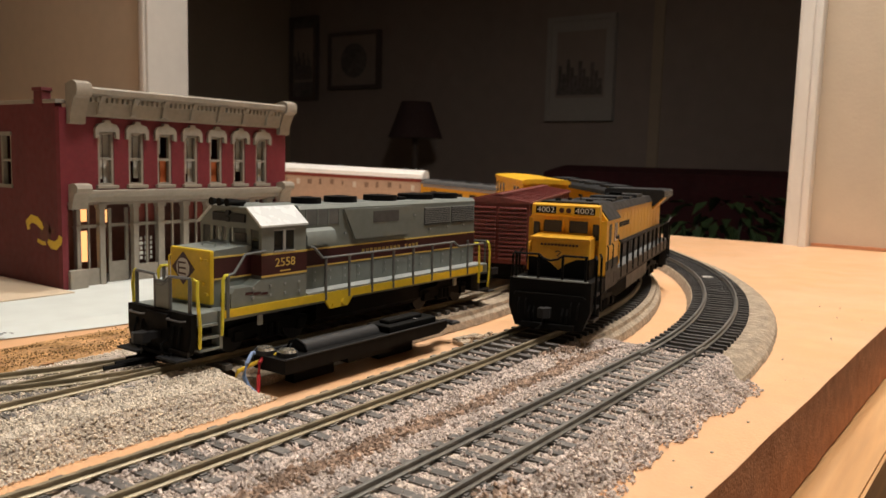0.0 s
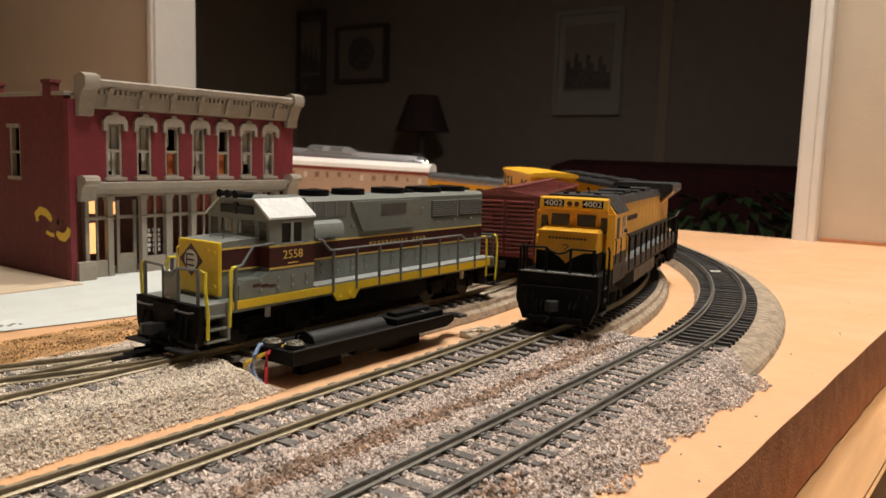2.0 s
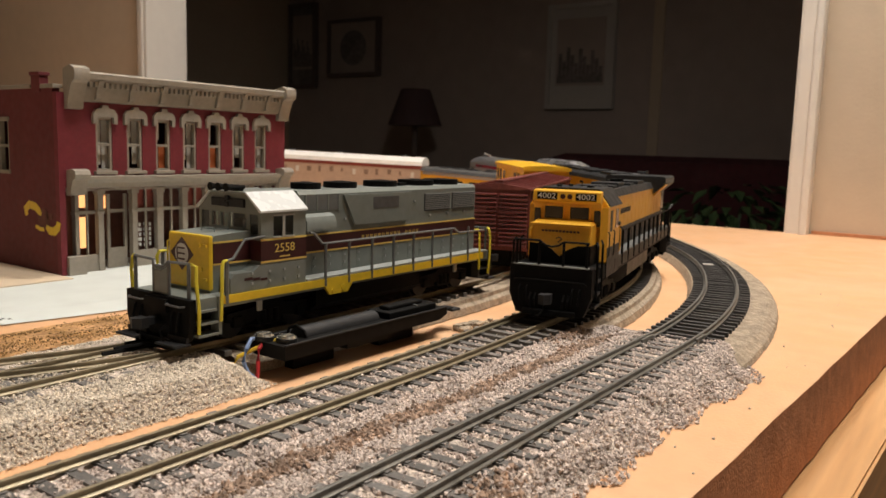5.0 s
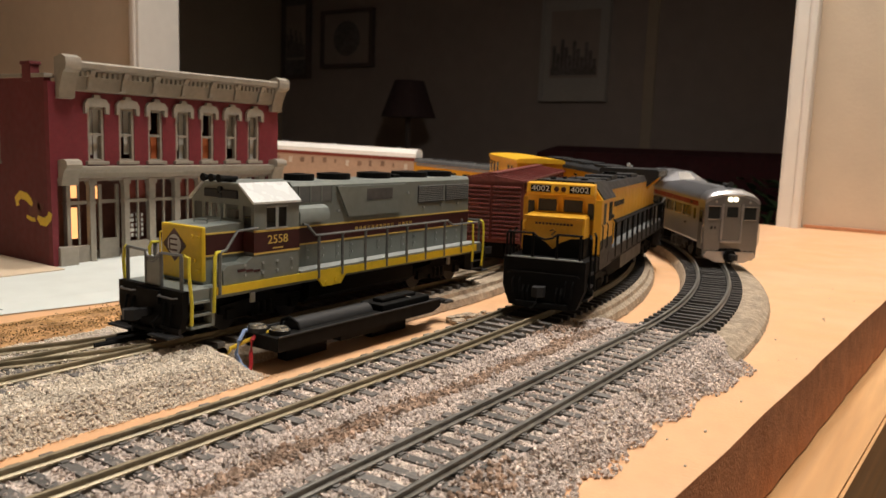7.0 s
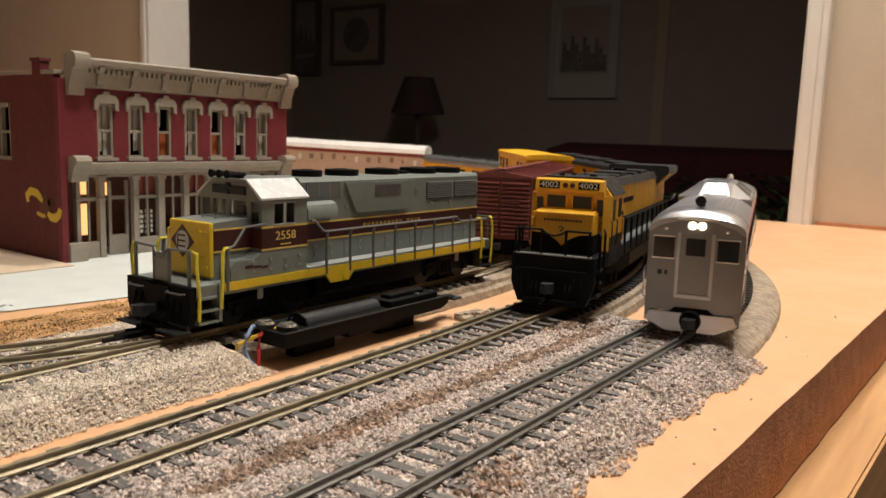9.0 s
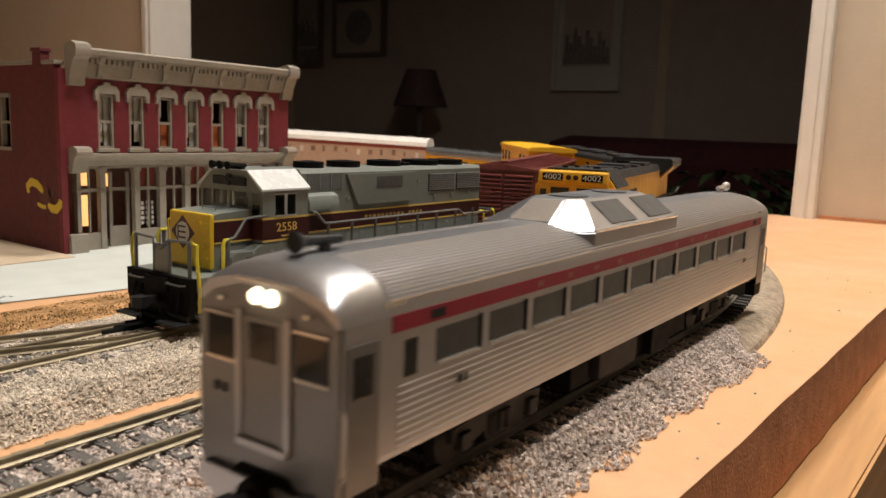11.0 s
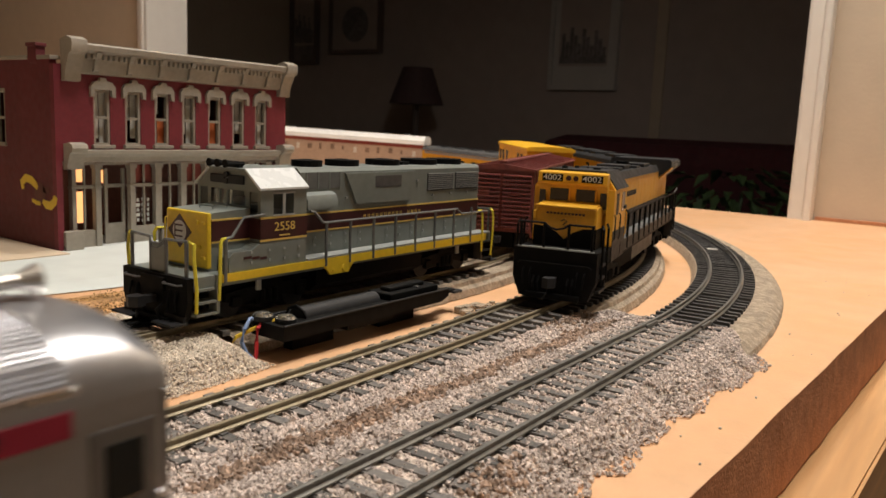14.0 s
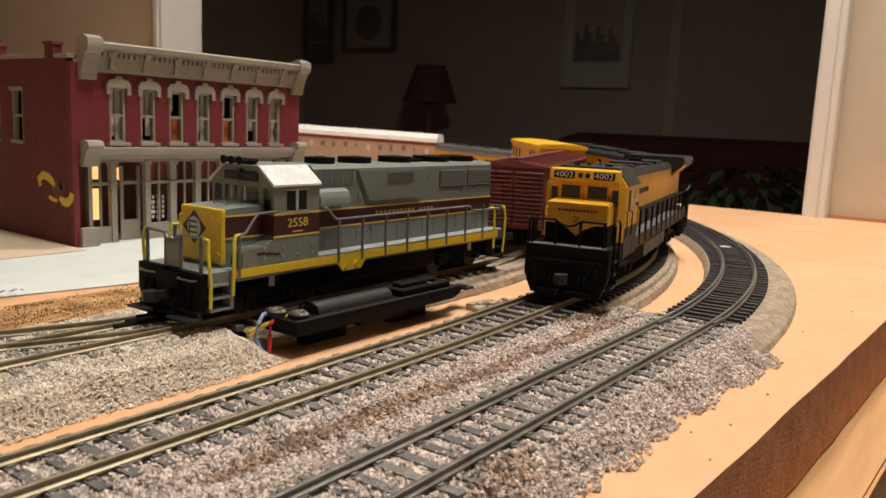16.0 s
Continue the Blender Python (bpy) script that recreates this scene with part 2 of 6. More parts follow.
def writing(name, text, size, mat, parent, m, label="", width=None):
    """Raised lettering in the built-in font, turned into a mesh; lies in its local xy plane, centred."""
    cu = bpy.data.curves.new(name, "FONT")
    cu.body, cu.size, cu.align_x, cu.align_y, cu.extrude, cu.resolution_u = text, size, "CENTER", "CENTER", size * 0.02, 3
    tmp = bpy.data.objects.new(name, cu)
    me = bpy.data.meshes.new_from_object(tmp)
    bpy.data.objects.remove(tmp)
    if width:
        xs = [v.co.x for v in me.vertices]
        f = width / (max(xs) - min(xs))
        for v in me.vertices:
            v.co.x *= f
    me.materials.clear()
    me.materials.append(M[mat])
    ob = new(name, me)
    ob.parent = parent
    ob.matrix_local = m
    if label:
        ob["label"] = label
    return ob


# facing of writing on a side (y = -side normal), the front (+x)
LEFT = Euler((radians(90), 0, radians(180))).to_matrix().to_4x4()
RIGHT = Euler((radians(90), 0, 0)).to_matrix().to_4x4()
FRONT = Euler((radians(90), 0, radians(90))).to_matrix().to_4x4()

# ---- track plan ----
RT = 0.0095
CU, CV, R1, R2, TURN = 0.285, 0.6555, 0.559, 0.40, radians(36)
C2 = (CU + (R1 - R2) * math.sin(TURN), CV - (R1 - R2) * math.cos(TURN))


def grade(a):
    """How far the roadbed has climbed at the turning angle a (degrees) of the loop."""
    t = min(max((a - 38) / 80, 0), 1.3)
    return 0.0235 * t


def loop(s, d=0.0):
    """A point of the loop at the outer track's length s, d metres inside it: x, y, rail top, heading."""
    t = min(max((s + 0.09) / 0.12, 0), 1)
    x, y, z, a = loop_flat(s, d)
    return x, y, z + (0.0020 * t * t * (3 - 2 * t) if d else 0.0), a


def loop_flat(s, d):
    if s <= 0:
        return CU + s, CV - R1 + d, RT, 0.0
    if s <= R1 * TURN:
        a = s / R1
        return CU + (R1 - d) * math.sin(a), CV - (R1 - d) * math.cos(a), RT, a
    a = TURN + (s - R1 * TURN) / R2
    return C2[0] + (R2 - d) * math.sin(a), C2[1] - (R2 - d) * math.cos(a), RT + grade(math.degrees(a)) * (0.5 if d else 1.0), a


L_RDC, TRUCK = 0.266, 0.077
RC = 0.47
YC = 0.222
RT1 = 0.0115


def spur(s):
    """The siding under the grey locomotive, which bends off more gently."""
    u0 = 0.30
    if s <= u0:
        return s, YC, RT1, 0.0
    a = (s - u0) / RC
    return u0 + RC * math.sin(a), YC + RC - RC * math.cos(a), RT1 + 0.0085 * min(max((math.degrees(a) - 24) / 9, 0.0), 1.0), a


MID = 0.054


def on_track(track, s_front, s_back):
    """The pose of a vehicle whose trucks stand at two places of a track; it faces from back to front."""
    f, b = Vector(track(s_front)[:3]), Vector(track(s_back)[:3])
    d = f - b
    c = (f + b) / 2
    yaw = math.atan2(d.y, d.x)
    pitch = -math.atan2(d.z, math.hypot(d.x, d.y))
    return Matrix.LocRotScale(c, Euler((0, pitch, yaw)), None)

# ---- the room ----
WALL_X, JAMB_R, JAMB_L, FLOOR, CEIL = 0.905, 0.172, 1.345, -0.95, 1.45


def slab(name, x0, x1, y0, y1, z0, z1, mat, label, category, kind="structure", bevel=0.0):
    return solid(name, box(nb(), x0, x1, y0, y1, z0, z1, k=1.0, bevel=bevel), mat, label, category, kind)


slab("floor", -2.6, 4.7, -2.4, 4.4, FLOOR - 0.05, FLOOR, "carpet", "brown carpeted floor of both rooms", "floor")
slab("ceiling", -2.6, 4.7, -2.4, 4.4, CEIL, CEIL + 0.05, "room_ceiling", "white painted ceiling", "ceiling")
slab("wall_north", WALL_X, WALL_X + 0.088, -2.4, JAMB_R, FLOOR, CEIL, "wall_beige", "beige painted wall beside the wide doorway", "wall")
slab("wall_north_far", WALL_X, WALL_X + 0.088, JAMB_L, 4.4, FLOOR, CEIL, "wall_beige", "beige painted wall behind the model shop", "wall")
slab("lintel", WALL_X, WALL_X + 0.088, JAMB_R, JAMB_L, 1.32, CEIL, "wall_beige", "beige wall over the wide doorway", "wall")
slab("wall_south", -2.65, -2.6, -2.4, 4.4, FLOOR, CEIL, "wall_beige", "beige painted wall of the train room", "wall")
slab("wall_east", -2.6, 4.7, -2.45, -2.4, FLOOR, CEIL, "wall_beige", "beige painted wall of the train room", "wall")
slab("wall_west", -2.6, 4.7, 4.4, 4.45, FLOOR, CEIL, "wall_beige", "beige painted wall of the train room", "wall")
FAR_X = 4.2
slab("wall_dark_room", FAR_X, FAR_X + 0.1, -2.4, 4.4, FLOOR, CEIL, "wall_far", "dim brown wall of the unlit next room", "wall")

casing = thing("door_casing", pose(0, 0, 0), "white painted casing round the wide doorway", "door casing", kind="structure")
bm = nb()
box(bm, WALL_X - 0.016, WALL_X - 0.001, JAMB_R - 0.014, JAMB_R + 0.010, -0.02, 1.32, k=1, bevel=0.004)
box(bm, WALL_X - 0.022, WALL_X - 0.016, JAMB_R - 0.014, JAMB_R - 0.006, -0.02, 1.32, k=1, bevel=0.002)
part("casing_side", bm, "trim_white", casing)
bm = nb()
box(bm, WALL_X - 0.006, WALL_X - 0.001, JAMB_L - 0.010, JAMB_L + 0.006, -0.02, 1.32, k=1, bevel=0.004)
part("casing_side", bm, "trim_white", casing)
bm = nb()
box(bm, WALL_X - 0.0005, WALL_X + 0.090, JAMB_L - 0.016, JAMB_L - 0.0005, -0.02, 1.315, k=1, bevel=0.002)
part("jamb", bm, "trim_white", casing)
bm = nb()
box(bm, WALL_X - 0.0005, WALL_X + 0.090, JAMB_R + 0.0005, JAMB_R + 0.0115, -0.02, 1.315, k=1, bevel=0.002)
part("jamb", bm, "trim_white", casing)

for spot in LAMPS:
    lampfix = thing("ceiling_lamp", pose(*spot), "round frosted ceiling lamp that lights the layout", "lamp", "ceiling lamps")
    part("shade", disc(nb(), (0, 0, 0.02), "z", 0.12, 0.05, 0.08, k=1, sides=32), "ceiling_glow", lampfix, "glowing frosted glass shade")
    part("rose", disc(nb(), (0, 0, 0.07), "z", 0.05, CEIL - spot[2] - 0.07, k=1, sides=24), "trim_white", lampfix)


def picture(y0, y1, z0, z1, frame_mat, mat_w, label, inner):
    p = thing("framed_picture", pose(FAR_X - 0.03, (y0 + y1) / 2, (z0 + z1) / 2), label, "picture")
    w, h = (y1 - y0) / 2, (z1 - z0) / 2
    f = 0.025
    bm = nb()
    for a in ((-w, w, h - f, h), (-w, w, -h, -h + f), (-w, -w + f, -h + f, h - f), (w - f, w, -h + f, h - f)):
        box(bm, -0.012, 0.028, *a, k=1)
    part("picture_frame", bm, frame_mat, p)
    part("mount", box(nb(), 0.004, 0.02, -w + f, w - f, -h + f, h - f, k=1), mat_w, p)
    bm = nb()
    if inner == "round":
        disc(bm, (0.003, 0, 0), (-1, 0, 0), w * 0.5, 0.004, k=1, sides=32)
    else:
        part("print_sheet", box(nb(), 0.0015, 0.0036, -w * 0.72, w * 0.72, -h * 0.55, h * 0.72, k=1), "wall_far", p)
        for i in range(11):
            yy = -w * 0.66 + i * w * 0.12
            hh = h * (0.16 + 0.42 * ((i * 37) % 11) / 11)
            box(bm, -0.002, 0.0012, yy, yy + w * 0.10, -h * 0.36, -h * 0.36 + hh, k=1)
        box(bm, -0.001, 0.0012, -w * 0.68, w * 0.68, -h * 0.50, -h * 0.36, k=1)
    part("print", bm, "print_grey", p)
    return p


# ---- the table ----
def edge_y(x):
    """The board's long edge, sawn slightly out of line with the tracks."""
    return 0.0547 - 0.034 * min(max(x, -0.2), 0.9)


table = thing("layout_table", pose(0, 0, 0), "layout table of peach-painted fibreboard on a softwood frame", "table")
nx, ny = 210, 2
bm = nb()
rim_t, rim_b = [], []
random.seed(3)
for i in range(nx + 1):
    x = -1.6 + 2.5 * i / nx
    w = 0.0007 * noise.noise((x * 22, 0, 0)) + 0.0003 * noise.noise((x * 120, 3, 0))
    rim_t.append((x, edge_y(x) + w))
    rim_b.append((x, edge_y(x) - 0.0012 + 0.8 * w + 0.0006 * noise.noise((x * 60, 9, 0))))
BACK = 2.0
top = [bm.verts.new((x, y, 0)) for x, y in rim_t]
far = [bm.verts.new((x, BACK, 0)) for x, y in rim_t]
for i in range(nx):
    bm.faces.new((top[i], top[i + 1], far[i + 1], far[i]))
part("painted_top", bm, "board_paint", table, "peach-painted fibreboard top")
bm = nb()
a = [bm.verts.new((x, y, -0.0002)) for x, y in rim_t]
m_ = [bm.verts.new((x, y - 0.0008 + 0.0006 * noise.noise((x * 150, 5, 0)), -0.015)) for x, y in rim_t]
b = [bm.verts.new((x, y, -0.0285)) for x, y in rim_b]
c = [bm.verts.new((x, BACK, -0.0285)) for x, y in rim_b]
for i in range(nx):
    bm.faces.new((a[i], m_[i], m_[i + 1], a[i + 1]))
    bm.faces.new((m_[i], b[i], b[i + 1], m_[i + 1]))
    bm.faces.new((b[i], c[i], c[i + 1], b[i + 1]))
part("fibreboard_edge", bm, "homasote", table, "brown sawn fibreboard edge")
bm = box(nb(), -1.6, WALL_X - 0.02, -0.0200, 0.020, -0.12, -0.0295, k=1)
for v in bm.verts:
    v.co.y += edge_y(v.co.x) if v.co.x > 0 else edge_y(-0.2) + 0.034 * 1.4
bmesh.ops.bevel(bm, geom=bm.edges[:], offset=0.0012, segments=2, affect="EDGES")
part("frame_rail", bm, "lumber", table, "planed softwood frame rail")
part("frame_rail", box(nb(), -1.6, WALL_X - 0.02, 1.94, 1.98, -0.12, -0.0295, k=1, bevel=0.0015), "lumber", table)
for lx in (-1.55, 0.8):
    for ly in (0.135, 1.87):
        part("leg", box(nb(), lx, lx + 0.07, ly, ly + 0.07, FLOOR, -0.0288, k=1, bevel=0.002), "lumber", table)

# white plaster sheet and ochre verge by the shop
bm = nb()
ed = []
for i in range(60):
    x = -1.2 + 1.62 * i / 59
    ed.append((x, 0.3235 + min(max(0.21 - x, 0.0) * 0.2, 0.03) + 0.0012 * noise.noise((x * 40, 1, 0))))
lo = [bm.verts.new((x, y, 0.0005)) for x, y in ed]
hi = [bm.verts.new((x, y + 0.012, 0.003)) for x, y in ed]
bk = [bm.verts.new((x, 0.95, 0.003)) for x, y in ed]
for i in range(59):
    bm.faces.new((lo[i], lo[i + 1], hi[i + 1], hi[i]))
    bm.faces.new((hi[i], hi[i + 1], bk[i + 1], bk[i]))
solid("pavement", bm, "plaster_white", "white plaster sheet under the shop building", "pavement", "structure")
slab("pavement_tan", -0.8, 0.2265, 0.4042, 0.95, 0.0031, 0.0036, "sheet_tan", "tan card laid beside the shop", "pavement")
bm = nb()
g = [[bm.verts.new((-0.6 + 0.95 * i / 240, 0.281 + 0.036 * j / 20 + 0.0030 * noise.noise((i * 0.22, j * 0.05, 0)),
                    0.0008 + 0.0026 * max(0, noise.noise((i * 0.45, j * 0.7, 4))) * (1 if 0 < j < 20 else 0) * (1 - j / 26))) for j in range(21)] for i in range(241)]
for i in range(240):
    for j in range(20):
        bm.faces.new((g[i][j], g[i + 1][j], g[i + 1][j + 1], g[i][j + 1]))
solid("verge", bm, "plywood_ochre", "torn ochre and brown strip of bare board", "ground", "structure", smooth=True)


# ---- roadbed, rails and ties ----
def sweep(bm, pts, profile, rough=0.0):
    """An open list of (side, height) pairs swept along track points (x, y, z, heading), crumbled by rough."""
    rows = []
    for x, y, z, a in pts:
        row = []
        for s, h in profile:
            k = s + (rough * noise.noise((x * 210, y * 210, s * 900)) if abs(s) > 0.0158 else 0.0)
            dz = 0.5 * rough * noise.noise((x * 260, y * 260, s * 700 + 9)) if h > -1 else 0.0
            row.append(bm.verts.new((x - math.sin(a) * k, y + math.cos(a) * k, (z + h + dz) if h > -1 else 0.0004)))
        rows.append(row)
    for r0, r1 in zip(rows, rows[1:]):
        for i in range(len(profile) - 1):
            bm.faces.new((r0[i], r0[i + 1], r1[i + 1], r1[i]))
    return bm


def rail_profile(off):
    w = 0.00055
    return [(off - 0.0011, -0.0022), (off - 0.0011, -0.0018), (off - 0.0004, -0.0014), (off - 0.0004, -0.0009), (off - w, -0.0007), (off - w, -0.0001),
            (off - w * 0.6, 0.0), (off + w * 0.6, 0.0), (off + w, -0.0001), (off + w, -0.0007), (off + 0.0004, -0.0009), (off + 0.0004, -0.0014),
            (off + 0.0011, -0.0018), (off + 0.0011, -0.0022)]


def steps(track, s0, s1, n):
    return [track(s0 + (s1 - s0) * i / n) for i in range(n + 1)]


tie_mesh = {}


def tie(kind, w, l, h):
    if kind not in tie_mesh:
        bm = nb()
        box(bm, -w / 2, w / 2, -l / 2, l / 2, -h, 0, k=1)
        for sy in (-1, 1):
            box(bm, -w * 0.32, w * 0.32, sy * 0.00825 - 0.0019, sy * 0.00825 + 0.0019, 0, 0.00035, k=1)
        tie_mesh[kind] = mesh_of(bm, "tie", "tie_dusty" if kind == "wide" else "tie_plastic")
    return tie_mesh[kind]


def build_track(name, track, s0, s1, mat, label, zones):
    """Two rails, and ties in zones (from, to, spacing, kind)."""
    t = thing(name, pose(0, 0, 0), label, "model track")
    for off in (-0.00825, 0.00825):
        part("rail", sweep(nb(), steps(track, s0, s1, 140), rail_profile(off)), mat, t, smooth=True)
    rnd = random.Random(len(name))
    for a, b, gap, kind, w in zones:
        me = tie(kind, w, 0.030, 0.0019)
        n = int((b - a) / gap)
        for i in range(n):
            x, y, z, h = track(a + gap * i + rnd.uniform(-0.0003, 0.0003))
            ob = new("tie", me)
            ob.parent = t
            ob.matrix_local = pose(x, y, z - 0.0022 - 0.00035 + rnd.uniform(-0.0002, 0.0002), 0, 0, math.degrees(h) + rnd.uniform(-1.2, 1.2))
    return t


OUTER_END, MID_END = 1.30, 1.25
build_track("outer_track", lambda s: loop(s), -0.70, OUTER_END, "rail_steel", "nickel rails on dark plastic ties, ballasted then bare cork",
            [(-0.36, 0.02, 0.0073, "wide", 0.0030), (0.02, 0.46, 0.0071, "fine", 0.0022)])
build_track("middle_track", lambda s: loop(s, MID), -0.70, MID_END, "rail_brass", "brass rails on dark plastic ties in pink ballast",
            [(-0.36, 0.0, 0.0073, "wide", 0.0030), (0.0, 0.34, 0.0071, "fine", 0.0022)])
build_track("siding_track", spur, -0.50, 0.30 + RC * radians(52), "rail_brass", "brass rails of the siding under the grey locomotive",
            [(-0.02, 0.34, 0.0073, "wide", 0.0030)])


def branch(s):
    """The diverging leg of the turnout."""
    t = min(max((0.175 - s) / 0.10, 0), 1)
    y = YC + 0.0145 * t * t * (1.5 - 0.5 * t) * 2.0
    if s < 0.075:
        y = YC + 0.029 + (0.075 - s) * 0.05
    return s, y, RT1 - 0.0001, -0.12


build_track("branch_track", branch, -0.40, 0.165, "rail_brass", "brass rails of the diverging turnout leg", [(0.0, 0.135, 0.0073, "wide", 0.0030)])
for tr_, s_, off_ in ((lambda s: loop(s), 0.020, -0.00825), (lambda s: loop(s), 0.005, 0.00825), (lambda s: loop(s), 0.235, 0.00825), (lambda s: loop(s), 0.245, -0.00825)):
    x_, y_, z_, h_ = tr_(s_)
    solid("rail_joiner", box(nb(), -6, 6, -1.3, 1.3, -2.4, -0.7, bevel=0.3), "rail_steel", "dull metal rail joiner on the outer track", "rail joiner",
          m=pose(x_ - math.sin(h_) * off_, y_ + math.cos(h_) * off_, z_, 0, 0, math.degrees(h_)), group="rail joiners")
x_, y_, z_, h_ = loop(0.252)
solid("feeder_tab", box(nb(), -2.2, 2.2, -3.4, 3.4, 0, 0.5, bevel=0.2), "mat_white", "small white tab lying on the ties", "track part", m=pose(x_, y_, z_ - 0.0026, 0, 0, math.degrees(h_) + 8))
sw = thing("turnout_point", pose(0.165, YC + 0.006, RT1), "black turnout points and rods before the grey locomotive", "turnout")
for k_ in range(4):
    part("point_rod", tube(nb(), [(-30 + k_ * 6, -1.5 + k_ * 3.0, -0.3), (-5, -6 + k_ * 3.4, 0.2)], 0.75), "black_plastic", sw)

bed_narrow = [(-0.0212, -2), (-0.0204, -0.0078), (-0.0182, -0.0066), (-0.0178, -0.0046), (-0.0160, -0.0043), (0.0160, -0.0043), (0.0185, -2)]
bed_wide = [(-0.0288, -2), (-0.0279, -0.0072), (-0.0240, -0.0048), (-0.0215, -0.0043), (0.0155, -0.0043), (0.0178, -2)]
for nm, tr, s0, s1, lab in (("roadbed_outer", lambda s: loop(s), 0.008, OUTER_END, "grey-tan cork roadbed of the outer curve"),
                            ("roadbed_middle", lambda s: loop(s, MID), -0.03, MID_END, "grey-tan cork roadbed of the middle curve"),
                            ("roadbed_siding", spur, 0.17, 0.30 + RC * radians(52), "grey-tan cork roadbed of the siding")):
    solid(nm, sweep(nb(), steps(tr, s0, s1, 520), bed_wide if nm == "roadbed_outer" else bed_narrow, 0.0006), "cork", lab, "roadbed", "structure")


# ---- ballast ----
def smooth(a, b, x):
    t = min(max((x - a) / (b - a), 0), 1)
    return t * t * (3 - 2 * t)


Y_OUT, Y_MID = CV - R1, CV - R1 + MID


def right_heap(x, y):
    """Height of the ballast round the outer and middle tracks."""
    n1 = noise.noise((x * 45, y * 45, 0))
    n2 = noise.noise((x * 160, y * 160, 7))
    edge = 0.0685 - 0.0065 * smooth(0.24, 0.28, x) + 0.006 * n1 + 0.003 * n2 + 0.003 * smooth(0.20, 0.10, x)
    stop = 0.296 + 0.026 * smooth(0.066, 0.082, y) + 0.008 * n1 - 0.022 * smooth(0.128, 0.140, y)
    bare = 0.1680 + 0.002 * n1 + 0.0015 * n2
    h = 0.0068 * smooth(edge - 0.003, edge + 0.012, y) * smooth(stop + 0.004, stop - 0.018, x) * smooth(bare + 0.001, bare - 0.008, y)
    mid = math.exp(-((y - 0.124) / 0.011) ** 2)
    h *= 1 - 0.16 * mid + 0.22 * mid * (n1 + 0.4 * smooth(0.22, 0.28, x)) + 0.10 * n2
    return h


def left_heap(x, y):
    n1 = noise.noise((x * 40, y * 40, 20))
    n2 = noise.noise((x * 150, y * 150, 27))
    lo = 0.1850 + 0.002 * n1
    stop = 0.168 + 0.010 * n1
    h = (0.0074 + 0.0022 * smooth(0.196, 0.212, y)) * smooth(lo - 0.001, lo + 0.010, y) * smooth(stop + 0.003, stop - 0.012, x) * smooth(0.264, 0.249, y)
    return h * (1 + 0.10 * n2 + 0.08 * n1)


def heap(name, fn, x0, x1, y0, y1, mat, label, count, size, seed, tracks, sunk=0.0058):
    cell = 0.0022
    ni, nj = int((x1 - x0) / cell), int((y1 - y0) / cell)
    hs = [[fn(x0 + i * cell, y0 + j * cell) for j in range(nj + 1)] for i in range(ni + 1)]
    vs, fs, idx = [], [], {}
    for i in range(ni + 1):
        for j in range(nj + 1):
            idx[i, j] = len(vs)
            vs.append((x0 + i * cell, y0 + j * cell, hs[i][j] - 0.0007))
    for i in range(ni):
        for j in range(nj):
            if max(hs[i][j], hs[i + 1][j], hs[i][j + 1], hs[i + 1][j + 1]) > 0.0006:
                fs.append((idx[i, j], idx[i + 1, j], idx[i + 1, j + 1], idx[i, j + 1]))
    me = bpy.data.meshes.new(name + "_bed")
    me.from_pydata(vs, [], fs)
    me.materials.append(M["ballast_bed"])
    for p in me.polygons:
        p.use_smooth = True
    bed = tagged(new(name + "_bed", me), label.replace("grains", "bed"), "ballast", kind="structure")
    rng = np.random.RandomState(seed)
    base = np.array([(1, 0, 0), (-1, 0, 0), (0, 1, 0), (0, -1, 0), (0, 0, 1), (0, 0, -1)], float)
    faces = np.array([(0, 2, 4), (2, 1, 4), (1, 3, 4), (3, 0, 4), (2, 0, 5), (1, 2, 5), (3, 1, 5), (0, 3, 5)])
    V, F, made = [], [], 0
    for _ in range(count * 3):
        if made >= count:
            break
        # denser towards the near end of the strip
        x = x0 + (x1 - x0) * rng.rand()
        y = y0 + (y1 - y0) * rng.rand()
        h = fn(x, y)
        if h < 0.0009 and not (h > 0.00002 and rng.rand() < 0.5):
            continue
        skip = False
        for ty in tracks:
            if abs(abs(y - ty) - 0.00825) < 0.0016:
                skip = True
            elif abs(y - ty) < 0.0155:
                h = min(h, sunk) if rng.rand() > 0.12 else min(h, sunk + 0.0012)
        if skip:
            continue
        r = size * (0.55 + 0.9 * rng.rand() ** 2)
        m = base * r * (0.7 + 0.6 * rng.rand(6, 1)) * np.array([1, 0.85, 0.7])
        q, _r = np.linalg.qr(rng.randn(3, 3))
        V.append(m @ q + np.array([x, y, max(h, 0.0004) + 0.0001 + 0.35 * size * rng.rand()]))
        F.append(faces + 6 * made)
        made += 1
    V, F = np.concatenate(V), np.concatenate(F)
    me = bpy.data.meshes.new(name)
    me.from_pydata(V.tolist(), [], F.tolist())
    me.materials.append(M[mat])
    return tagged(new(name, me), label, "ballast", kind="stuff")


heap("ballast_by_main_tracks", right_heap, 0.0, 0.345, 0.052, 0.186, "ballast_pink", "loose pinkish grey ballast grains along the main tracks", 60000, 0.00068, 5, (Y_OUT, Y_MID), 0.0059)


